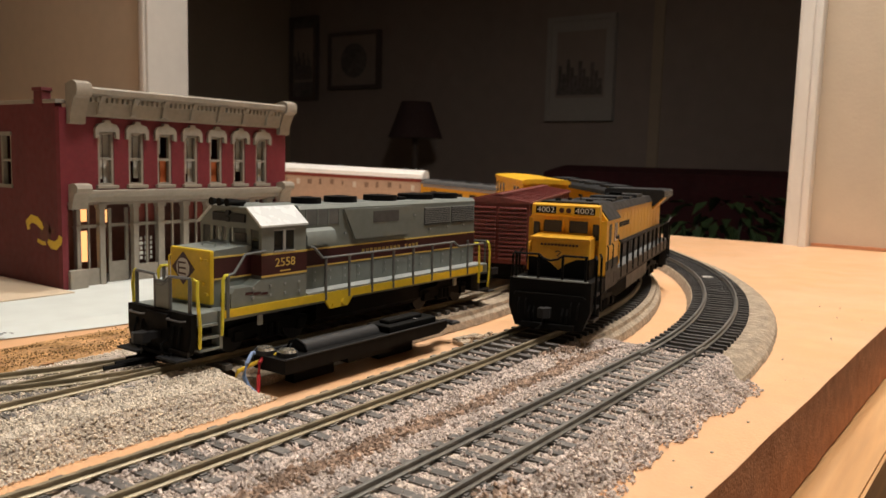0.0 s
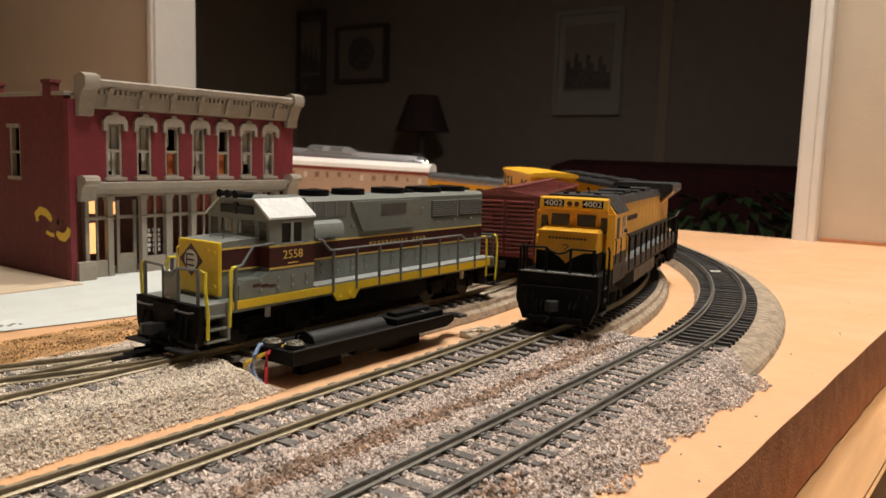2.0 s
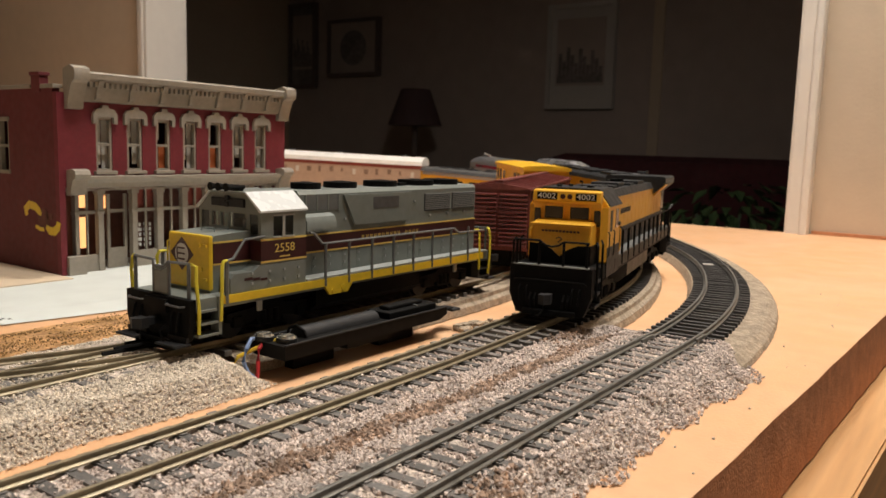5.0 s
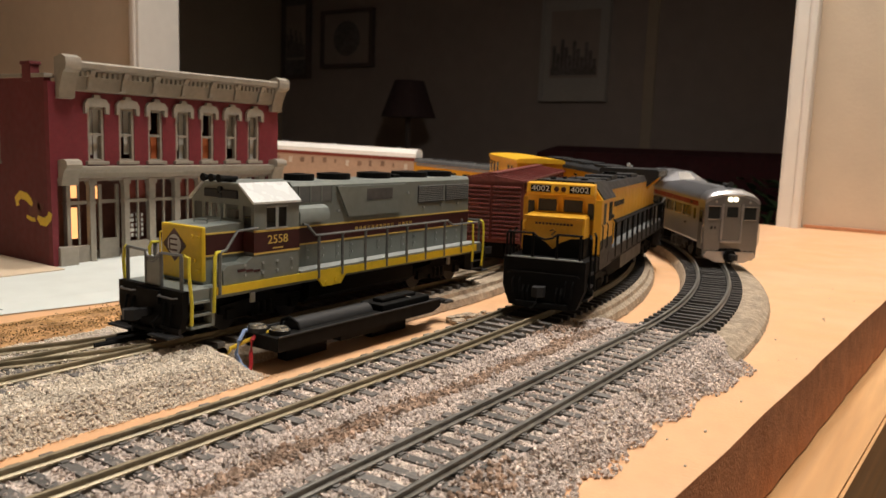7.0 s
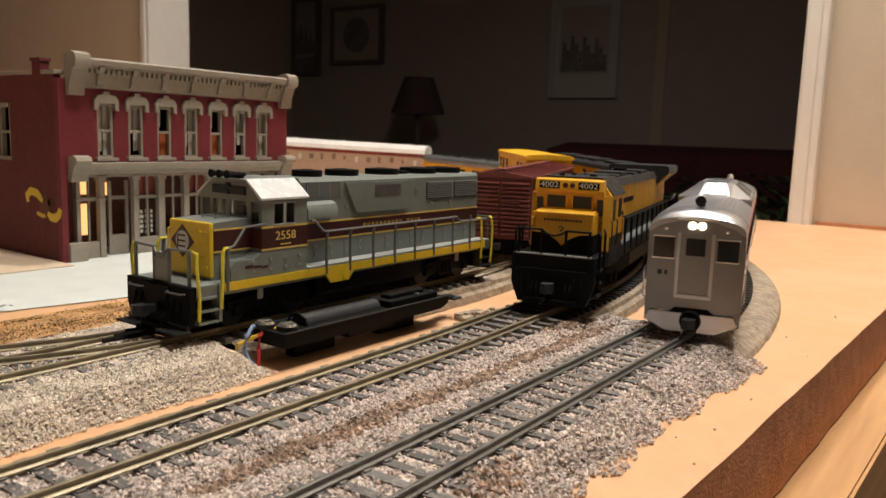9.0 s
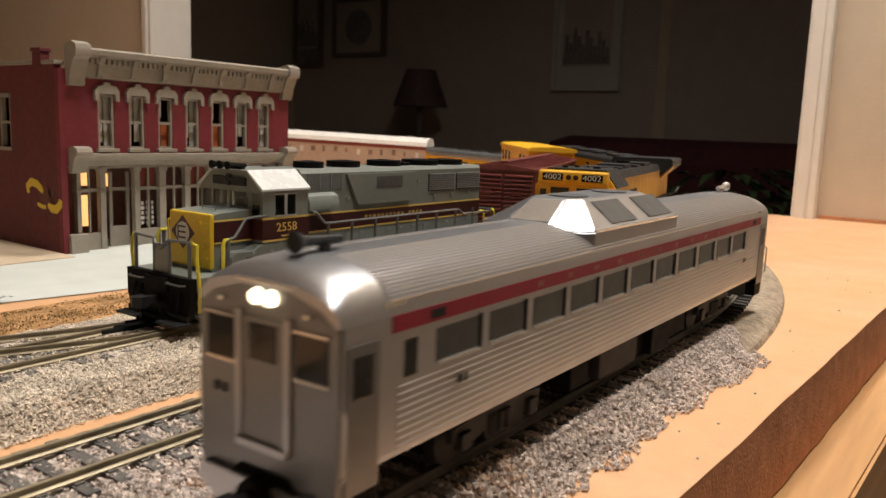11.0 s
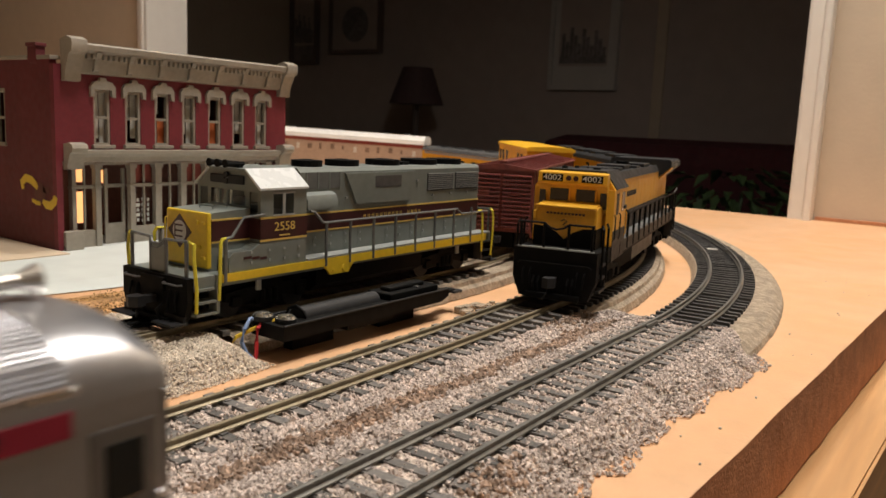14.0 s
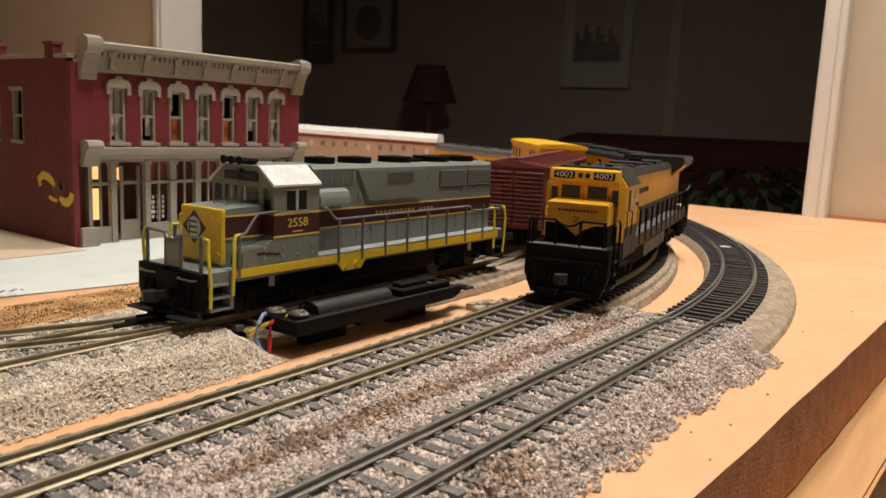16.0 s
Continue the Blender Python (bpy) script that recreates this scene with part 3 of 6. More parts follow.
def scatter(name, spots, count, mat, label, size, seed, ground=right_heap):
    """Loose grains thrown on the heap round a few centres (x, y, spread along, spread across)."""
    rng = np.random.RandomState(seed)
    base = np.array([(1, 0, 0), (-1, 0, 0), (0, 1, 0), (0, -1, 0), (0, 0, 1), (0, 0, -1)], float)
    faces = np.array([(0, 2, 4), (2, 1, 4), (1, 3, 4), (3, 0, 4), (2, 0, 5), (1, 2, 5), (3, 1, 5), (0, 3, 5)])
    V, F = [], []
    for i in range(count):
        cx, cy, sx, sy = spots[i % len(spots)]
        x, y = cx + sx * rng.randn(), cy + sy * rng.randn()
        r = size * (0.6 + 0.9 * rng.rand() ** 2)
        q, _r = np.linalg.qr(rng.randn(3, 3))
        z = max(ground(x, y), 0.0) + 0.0006
        V.append((base * r * (0.7 + 0.6 * rng.rand(6, 1))) @ q + np.array([x, y, z]))
        F.append(faces + 6 * i)
    me = bpy.data.meshes.new(name)
    me.from_pydata(np.concatenate(V).tolist(), [], np.concatenate(F).tolist())
    me.materials.append(M[mat])
    return tagged(new(name, me), label, "ballast", kind="stuff")


scatter("brown_ballast", [(0.105 + 0.0125 * i, 0.1255 - 0.0004 * i, 0.007, 0.0016) for i in range(15)] + [(0.138, 0.080, 0.007, 0.003), (0.275, 0.131, 0.007, 0.003)],
        2300, "ballast_brown", "dark brown grains in the trough between the tracks", 0.00078, 31)
scatter("verge_crumbs", [(0.10 + 0.011 * i, 0.286 + 0.012 * ((i * 5) % 7) / 7, 0.010, 0.0040) for i in range(14)] + [(0.19, 0.309, 0.012, 0.003), (0.15, 0.309, 0.006, 0.0014)],
        2400, "verge_grain", "brown and ochre crumbs strewn along the bare verge", 0.00032, 17, lambda x, y: 0.0012)
heap("ballast_by_siding", left_heap, 0.03, 0.185, 0.176, 0.292, "ballast_tan", "fine tan-grey ballast grains beside the siding", 46000, 0.00048, 6, (YC, YC + 0.029), 0.0082)

# ---- railway vehicles: x forward, y left, z up from the rail top, in millimetres ----
def truck(name, parent, x, axles, gauge=16.5, wheel_r=5.6, frame_mat="black_plastic", base=30):
    """A truck: side frames with springs and boxes, wheels with treads."""
    t = part(name, box(nb(), x - 4, x + 4, -11.4, 11.4, 7.6, 10.4), frame_mat, parent)
    part("gearbox", box(nb(), x - base / 2 - 3, x + base / 2 + 3, -6.6, 6.6, 2.2, 12.5, bevel=0.5), frame_mat, t)
    for s in (-1, 1):
        bm = nb()
        prism(bm, [(x - base / 2 - 4, 6.5), (x - base / 2 - 4, 9.5), (x - 7, 10.5), (x - 5, 12), (x + 5, 12), (x + 7, 10.5), (x + base / 2 + 4, 9.5),
                   (x + base / 2 + 4, 6.5), (x + base / 2 - 4, 5), (x + 6, 6), (x + 5, 3.6), (x - 5, 3.6), (x - 6, 6), (x - base / 2 + 4, 5)],
              s * 11.5, s * 13.2, axis="y")
        for a in axles:
            box(bm, x + a - 2, x + a + 2, s * 13 - 1, s * 13 + 1.3, 4.4, 8.2, bevel=0.4)
        for q in (-3, 0, 3):
            disc(bm, (x + q, s * 13.2, 4.4), "z", 1.1, 4.5, sides=8)
        part("side_frame", bm, frame_mat, t)
    for a in axles:
        bm = nb()
        for s in (-1, 1):
            disc(bm, (x + a, s * 7.6, wheel_r), "y", wheel_r, s * 2.2, sides=20)
            disc(bm, (x + a, s * 7.2, wheel_r), "y", wheel_r + 0.6, s * 0.5, sides=20)
        tube(bm, [(x + a, -7, wheel_r), (x + a, 7, wheel_r)], 0.9)
        part("wheelset", bm, "charcoal", t)
    return t


def coupler(parent, x, s, z=9.0):
    bm = nb()
    box(bm, min(x, x + s * 6), max(x, x + s * 6), -1.3, 1.3, z - 1.2, z + 1.2)
    prism(bm, [(x + s * 5, -2.2), (x + s * 9, -2.4), (x + s * 10, 0.2), (x + s * 8, 2.4), (x + s * 5, 2.2)], z - 1.7, z + 1.7, axis="z")
    tube(bm, [(x + s * 6.5, -0.8, z - 1), (x + s * 6.3, -1, z - 4), (x + s * 5, -3, z - 6.3), (x + s * 4.5, -4, z - 6.5)], 0.35)
    return part("coupler", bm, "charcoal", parent)


def rod(parent, pts, r=0.45, mat="rail_grey", name="handrail"):
    return part(name, tube(nb(), pts, r), mat, parent, smooth=True)


def panel(name, parent, x0, x1, y0, y1, z0, z1, mat, bevel=0.0, label=""):
    return part(name, box(nb(), x0, x1, y0, y1, z0, z1, bevel=bevel), mat, parent, label)


def bars(name, parent, m, rows, mat):
    """Unreadable lettering as thin bars: (x, width, height) in a row on a local plane."""
    bm = nb()
    for x, z, w, h in rows:
        box(bm, x - w / 2, x + w / 2, -0.06, 0.06, z - h / 2, z + h / 2)
    ob = part(name, bm, mat, parent)
    ob.matrix_local = m
    return ob


def grey_locomotive(m):
    t = thing("diesel_locomotive", m, "grey, maroon and yellow model diesel locomotive on the siding", "locomotive", "model locomotives")
    frame = panel("frame", t, -88, 90, -16.6, 16.6, 13.2, 17.4, "loco_grey", 0.3)
    for s in (-1, 1):
        bm = nb()
        prism(bm, [(-82, 14.2), (-82, 17.3), (79, 17.3), (79, 14.6), (31, 14.4), (28, 10.8), (18, 10.8), (15, 14.3)], s * 16.6, s * 17.6, axis="y")
        part("sill_stripe", bm, "loco_yellow", frame, "yellow side sill with a jacking pad")
        bm = nb()
        disc(bm, (20.5, s * 17.6, 12.9), "y", 1.3, s * 0.4)
        disc(bm, (26.5, s * 17.6, 12.3), "y", 0.5, s * 0.4)
        part("sill_cap", bm, "loco_yellow", frame)
        panel("walkway", frame, -86, 40, s * 10.6, s * 17.4 if s > 0 else s * 17.4, 17.5, 18.2, "loco_grey_light")
    # long hood
    bm = nb()
    prof = [(-10.6, 17.5), (-10.6, 49.3), (-9.2, 50.8), (9.2, 50.8), (10.6, 49.3), (10.6, 17.5)]
    prism(bm, prof, -83.5, 38)
    hood = part("long_hood", bm, "loco_grey", t)
    for s in (-1, 1):
        panel("maroon_band", hood, -83.6, 38, s * 10.55, s * 10.85, 27.4, 33.6, "loco_maroon")
        for z in (27.0, 33.7):
            panel("band_line", hood, -83.7, 38, s * 10.5, s * 10.9, z - 0.3, z + 0.3, "gold_letter")
        bm = nb()
        prism(bm, [(14, 48.6), (-31, 48.6), (-26.5, 36.2), (7, 36.2)], s * 10.4, s * 11.6, axis="y")
        part("radiator_flare", bm, "loco_grey", hood)
        panel("flare_opening", hood, -21, -4, s * 11.5, s * 11.75, 42.5, 47.2, "dark_grey")
        for g0, g1 in ((-83, -63), (-61.5, -41)):
            panel("grille_back", hood, g0, g1, s * 10.5, s * 10.75, 39.4, 47.3, "charcoal")
            for i in range(9):
                z = 39.9 + i * 0.86
                part("grille_slat", prism(nb(), [(s * 10.7, z), (s * 11.15, z + 0.1), (s * 11.0, z + 0.5), (s * 10.7, z + 0.55)], g0 + 0.3, g1 - 0.3), "rail_grey", hood)
        for g0, g1 in ((16, 35),):
            panel("intake_screen", hood, g0, g1, s * 10.5, s * 10.8, 43, 49, "rail_grey")
            for i in range(4):
                panel("screen_bar", hood, g0 + i * 6.1, g0 + i * 6.1 + 0.7, s * 10.6, s * 11.0, 42.8, 49.2, "loco_grey")
        # hood doors with latches
        for i in range(13):
            x = -80 + i * 8.6
            bm = nb()
            box(bm, x, x + 7.8, s * 10.5, s * 10.72, 19.2, 26.4)
            part("hood_door", bm, "loco_grey", hood)
            bm = nb()
            box(bm, x + 6.3, x + 7.0, s * 10.7, s * 11.1, 21.0, 22.0)
            box(bm, x + 6.3, x + 7.0, s * 10.7, s * 11.1, 24.2, 25.0)
            part("latch", bm, "loco_grey_light", hood)
        for x, z in ((-60, 37.4), (-46, 37.0), (-74, 37.5), (12, 38.5), (30, 38.8), (-34, 44)):
            panel("lift_ring", hood, x, x + 1.2, s * 10.6, s * 11.2, z, z + 0.8, "loco_grey_light")
    for x, r in ((24, 6.0), (4, 7.0), (-22, 7.6), (-48, 8.6), (-68, 8.6)):
        bm = nb()
        disc(bm, (x, 0, 50.6), "z", r, 2.6, sides=24)
        disc(bm, (x, 0, 53.1), "z", r * 0.8, 0.5, r * 0.3, sides=24)
        part("roof_fan", bm, "black_plastic", hood)
    panel("exhaust_stack", hood, -36, -31, -4, 4, 50.6, 52.2, "black_plastic", 0.3)
    for s in (-1, 1):
        part("air_filter_box", prism(nb(), [(s * 15, 35.8), (s * 15, 39), (s * 14, 41), (s * 12, 42), (s * 10.5, 42), (s * 10.5, 35.8)], 22, 38), "loco_grey", hood, smooth=True)
    # cab
    bm = nb()
    box(bm, 40.5, 62.2, -16.8, 16.8, 17.5, 35.4)
    prism(bm, [(-16.8, 43.3), (-16.8, 44.6), (-9.6, 50.4), (9.6, 50.4), (16.8, 44.6), (16.8, 43.3)], 40.5, 62.2)
    box(bm, 40.5, 41.3, -16.8, 16.8, 35.4, 43.3)
    for s in (-1, 1):
        for xa, xb in ((41.3, 46.8), (56.4, 61.5)):
            box(bm, xa, xb, min(s * 16.1, s * 16.8), max(s * 16.1, s * 16.8), 35.4, 43.3)
    for ya, yb in ((-16.8, -15.3), (-11.1, -9.4), (-1.0, 0.2), (9.0, 11.1), (15.3, 16.8)):
        box(bm, 61.5, 62.2, ya, yb, 35.4, 43.3)
    box(bm, 61.5, 62.2, -9.4, -1.0, 35.4, 38.2)
    box(bm, 61.5, 62.2, 0.2, 9.0, 35.4, 38.2)
    cab = part("cab", bm, "loco_grey", t)
    panel("control_stand", cab, 52, 56, 3, 9, 35.4, 38.5, "charcoal", 0.3)
    panel("cab_seat", cab, 46, 50, -12, -7, 35.4, 39.5, "charcoal", 0.4)
    for s in (-1, 1):
        bm = nb()
        prism(bm, [(s * 17.6, 44.2), (s * 17.6, 44.9), (s * 9.6, 51.2), (s * 9.6, 50.4), (s * 16.9, 44.2)], 40.2, 63)
        part("roof_slope", bm, "cab_roof_sheen", cab, "sloped cab roof panel, painted pale for the lamp's reflection")
        panel("maroon_band", cab, 40.4, 62.3, s * 16.7, s * 17.0, 27.2, 34.4, "loco_maroon")
        for z in (26.8, 34.6):
            panel("band_line", cab, 40.3, 62.4, s * 16.7, s * 17.05, z - 0.35, z + 0.35, "gold_letter")
        panel("side_window", cab, 46.8, 56.4, s * 16.3, s * 16.6, 35.4, 43.3, "cab_glass").visible_shadow = False
        panel("window_post", cab, 51.2, 52.4, s * 16.8, s * 17.3, 35.4, 43, "loco_grey_light")
        for z in (35.3, 43.0):
            panel("window_trim", cab, 46.4, 56.8, s * 16.8, s * 17.2, z - 0.3, z + 0.3, "loco_grey_light")
        # front side windows
        panel("corner_window", cab, 61.7, 62.0, min(s * 11.1, s * 15.3), max(s * 11.1, s * 15.3), 35.4, 43.3, "cab_glass").visible_shadow = False
    panel("roof_panel", cab, 40.2, 63, -9.7, 9.7, 50.3, 51.0, "loco_grey", 0.2)
    for y0, y1 in ((-9.4, -1.0), (0.2, 9.0)):
        panel("windscreen", cab, 61.7, 62.0, y0, y1, 38.2, 43.3, "cab_glass").visible_shadow = False
        panel("number_board", cab, 62.0, 63.0, y0 + 0.4, y1 - 0.4, 45.4, 48.4, "charcoal", 0.3)
    for y in (-1.4, 0.4):
        bm = nb()
        disc(bm, (62.1, -0.4, 46.2 + (y + 1.4) * 1.3), "x", 1.0, 1.2, sides=12)
        part("headlight", bm, "charcoal", cab)
    for s in (-1, 1):
        panel("cab_floor_stripe", cab, 62.0, 62.4, s * 9.8, s * 16.9, 27.2, 34.4, "loco_maroon")
    bm = nb()
    for y in (-3.0, 0, 3.0):
        tube(bm, [(58, y, 52.4), (65 + abs(y) * 0.3, y * 1.4, 52.6)], 0.8)
        disc(bm, (65, y * 1.4, 52.6), "x", 0.9, 2.2, 1.5, sides=10)
    box(bm, 59, 61, -4, 4, 50.8, 52.2)
    part("air_horn", bm, "black_plastic", cab)
    # nose
    bm = nb()
    prism(bm, [(62, 17.5), (62, 37.6), (77.5, 36.9), (79.6, 35.8), (79.6, 17.5)], -10.2, 11.2, axis="y")
    nose = part("nose", bm, "loco_grey", t)
    panel("nose_front", nose, 78.4, 80.2, -10.4, 11.5, 18.3, 37.0, "loco_yellow", 0.7, "bright yellow nose front")
    for s, y in ((1, 11.2), (-1, -10.2)):
        panel("maroon_band", nose, 62, 78.4, y - 0.1 * s, y + 0.25 * s, 27.4, 34.2, "loco_maroon")
        panel("band_line", nose, 62, 78.4, y - 0.1 * s, y + 0.3 * s, 34.2, 34.8, "gold_letter")
        panel("band_line", nose, 62, 78.4, y - 0.1 * s, y + 0.3 * s, 26.8, 27.4, "gold_letter")
    bm = nb()
    prism(bm, [(-9.2, 29.8), (-2.9, 35.6), (3.4, 29.8), (-2.9, 24.0)], 80.1, 80.35)
    part("emblem", bm, "loco_maroon", nose, "maroon and white diamond emblem")
    bm = nb()
    disc(bm, (80.3, -2.9, 29.8), "x", 3.6, 0.12, sides=20)
    part("emblem_disc", bm, "white_letter", nose)
    for z in (27.9, 29.8, 31.7):
        panel("emblem_bar", nose, 80.4, 80.5, -5.0, -1.2, z - 0.3, z + 0.3, "loco_maroon")
    panel("emblem_bar", nose, 80.4, 80.5, -5.6, -5.0, 27.6, 32.0, "loco_maroon")
    for y, z in ((6.5, 33.5), (7.6, 25.4)):
        bm = nb()
        disc(bm, (80.1, y, z), "x", 0.8, 0.7, sides=12)
        part("nose_bolt", bm, "loco_yellow", nose)
    rod(nose, [(80.2, 5.5, 22), (81.4, 5.5, 22), (81.4, 5.5, 26), (80.2, 5.5, 26)], 0.3, "loco_yellow", "grab_iron")
    for z in (21.5, 33.0):
        panel("nose_hinge", nose, 80.1, 80.9, 8.6, 10.6, z, z + 1.0, "loco_yellow", 0.2)
    rod(nose, [(80.2, -9.6, 21), (81.2, -9.6, 21.4), (81.2, -9.6, 33.6), (80.2, -9.6, 34)], 0.3, "loco_yellow", "grab_iron")
    for x in (66, 72):
        rod(nose, [(x, -3, 37.2), (x, -3, 38.3), (x, 4, 38.3), (x, 4, 37.2)], 0.25, "loco_grey", "grab_iron")
    rod(t, [(90.8, -4, 27.5), (92, -1.5, 25.6), (92, 1.5, 25.6), (90.8, 4, 27.5)], 0.3, "rail_grey", "safety_chain")
    # battery box ahead of the cab on each side
    for s in (-1, 1):
        bm = nb()
        prism(bm, [(41, 17.5), (41, 25.8), (63, 25.8), (66, 24), (74, 24), (75.8, 22.5), (75.8, 17.5)], s * 11.0, s * 17.0, axis="y")
        bx_ = part("battery_box", bm, "loco_grey", t)
        for x in (44, 51, 58, 66):
            panel("box_hinge", bx_, x, x + 0.9, s * 16.9, s * 17.4, 19.5, 20.4, "loco_grey_light")
            panel("box_hinge", bx_, x, x + 0.9, s * 16.9, s * 17.4, 23, 23.8, "loco_grey_light")
        bars("worn_lettering", bx_, pose(68 * K, s * 17.05 * K, 21.4 * K), [(0, 0.3, 3.5, 0.9), (-3.6, -0.1, 3.2, 0.9), (-7, -0.5, 3, 0.8)], "loco_maroon")
    # pilots, steps and end rails
    for e in (1, -1):
        x = 90 if e > 0 else -88
        bm = nb()
        prism(bm, [(-17.2, 17.4), (-17.2, 9), (-15.2, 3.6), (15.2, 3.6), (17.2, 9), (17.2, 17.4)], x, x + e * 2.4)
        box(bm, min(x, x + e * 4.5), max(x, x + e * 4.5), -9, 9, 2.6, 3.8)
        box(bm, min(x + e * 2, x + e * 3.4), max(x + e * 2, x + e * 3.4), -6, 6, 12, 16.5)
        for y in (-12, -8.5, 8.5, 12):
            tube(bm, [(x + e * 2.6, y, 13), (x + e * 3.6, y, 9), (x + e * 3.4, y * 0.97, 6)], 0.5)
        part("pilot", bm, "black_plastic", t)
        for s in (-1, 1):
            bm = nb()
            box(bm, min(x + e * 1.5, x + e * 7.5), max(x + e * 1.5, x + e * 7.5), min(s * 5.5, s * 16.5), max(s * 5.5, s * 16.5), 2.4, 3.2, bevel=0.2)
            box(bm, min(x + e * 2, x + e * 3), max(x + e * 2, x + e * 3), min(s * 6, s * 16), max(s * 6, s * 16), 3.2, 5.0)
            part("footboard", bm, "charcoal", t)
            rod(t, [(x + e * 2.6, s * 6, 15.2), (x + e * 4.2, s * 7, 15.2), (x + e * 4.2, s * 14, 15.2), (x + e * 2.6, s * 15, 15.2)], 0.35, "dark_grey", "uncoupling_lever")
        for s in (-1, 1):
            bm = nb()
            for i, z in enumerate((5.0, 9.0, 13.2)):
                box(bm, min(x - e * 9 + e * i * 0.4, x - e * 0.6), max(x - e * 9 + e * i * 0.4, x - e * 0.6), s * 13.4, s * 17.6, z - 0.4, z + 0.4)
            box(bm, min(x - e * 10, x - e * 8.8), max(x - e * 10, x - e * 8.8), s * 13.4, s * 17.6, 4.6, 17.4)
            part("step_well", bm, "loco_grey" if e > 0 else "charcoal", t)
            rod(t, [(x - e * 0.8, s * 17.5, 6), (x - e * 0.6, s * 18, 14), (x + e * 0.2, s * 17.6, 24), (x - e * 0.3, s * 17.2, 28.4), (x + e * 0.4, s * 15.4, 29)], 0.6, "stair_yellow")
            rod(t, [(x - e * 9.6, s * 17.6, 9), (x - e * 9.8, s * 17.9, 17), (x - e * 10.2, s * 17.7, 27.5), (x - e * 11.0, s * 17.4, 29), (x - e * 14, s * 17.2, 29)], 0.6, "stair_yellow")
        for y in (-14.5, -4, 4, 14.5):
            rod(t, [(x + e * 0.6, y, 17), (x + e * 0.6, y, 29)], 0.65, name="end_post")
        rod(t, [(x + e * 0.6, -14.8, 29), (x + e * 0.6, -4, 28.6), (x + e * 1.5, -2, 27), (x + e * 1.5, 2, 27), (x + e * 0.6, 4, 28.6), (x + e * 0.6, 14.8, 29)], 0.5)
        panel("drop_step", t, min(x, x + e), max(x, x + e), -3.6, 3.6, 17.4, 26.5, "loco_grey", 0.3)
        coupler(t, x + e * 2, e)
        bm = nb()
        tube(bm, [(x + e * 2.6, 5, 8), (x + e * 6, 6, 6.5), (x + e * 5, 7, 3)], 0.4)
        part("air_hose", bm, "black_plastic", t)
    # side railings
    for s in (-1, 1):
        xs = (30.5, 17.2, 3.2, -10.8, -24.7, -38.8, -53.6, -68.1)
        for x in xs:
            rod(t, [(x, s * 17.5, 14.5), (x, s * 17.5, 31)], 0.62, name="rail_post")
        rod(t, [(38.6, s * 17.0, 35.6), (36.6, s * 17.0, 35.4), (32.5, s * 17.5, 31.2), (30.5, s * 17.5, 31), (-56, s * 17.5, 31), (-60, s * 17.5, 28.6), (-82, s * 17.5, 28.6)], 0.5)
        rod(t, [(61, s * 17.4, 36), (70, s * 17.4, 35.5), (75, s * 17.5, 29.5), (77.5, s * 17.5, 29)], 0.5)
        rod(t, [(77.8, s * 17.5, 14.6), (77.6, s * 17.5, 29)], 0.7, name="rail_post")
    # underframe
    bm = nb()
    prism(bm, [(-11, 4.2), (-15, 7), (-15, 12.8), (15, 12.8), (15, 7), (11, 4.2)], -33, 33)
    part("fuel_tank", bm, "black_plastic", t)
    bm = nb()
    for s in (-1, 1):
        tube(bm, [(-24, s * 13, 11.4), (24, s * 13, 11.4)], 1.5, sides=8)
        box(bm, 24, 30, s * 11 - 2, s * 11 + 2, 8, 13)
    part("air_reservoir", bm, "black_plastic", t)
    panel("underframe", t, -84, 86, -11, 11, 10, 13.2, "black_plastic")
    truck("truck", t, 55, (-15, 15))
    truck("truck", t, -55, (-15, 15))
    for x in (62, -60):
        panel("brake_rigging", t, x - 1, x + 1, 15.2, 16.2, 9.5, 13.2, "loco_grey_light", 0.2)
    # lettering
    for s, face in ((1, LEFT), (-1, RIGHT)):
        # the company's name stands as plain gold bars
        bars("road_name", t, pose(-17 * K, s * 10.95 * K, 30.6 * K), [((i - 7) * 2.65 + d, 0.0 if d else 0.5 * (-1) ** i, 0.36 if d else 0.6, 2.0 if d else 0.3) for i in range(15) if i != 4 for d in (-0.5, 0.0, 0.5)], "gold_letter")
        writing("road_number", "2558", 4.4 * K, "gold_letter", t, Matrix.Translation((51.2 * K, s * 17.08 * K, 31.2 * K)) @ face, "gold road number", 9.6 * K)
        bars("small_print", t, Matrix.Translation((51.2 * K, s * 17.08 * K, 28.2 * K)), [(0, 0, 5, 0.5)], "gold_letter")
    return t


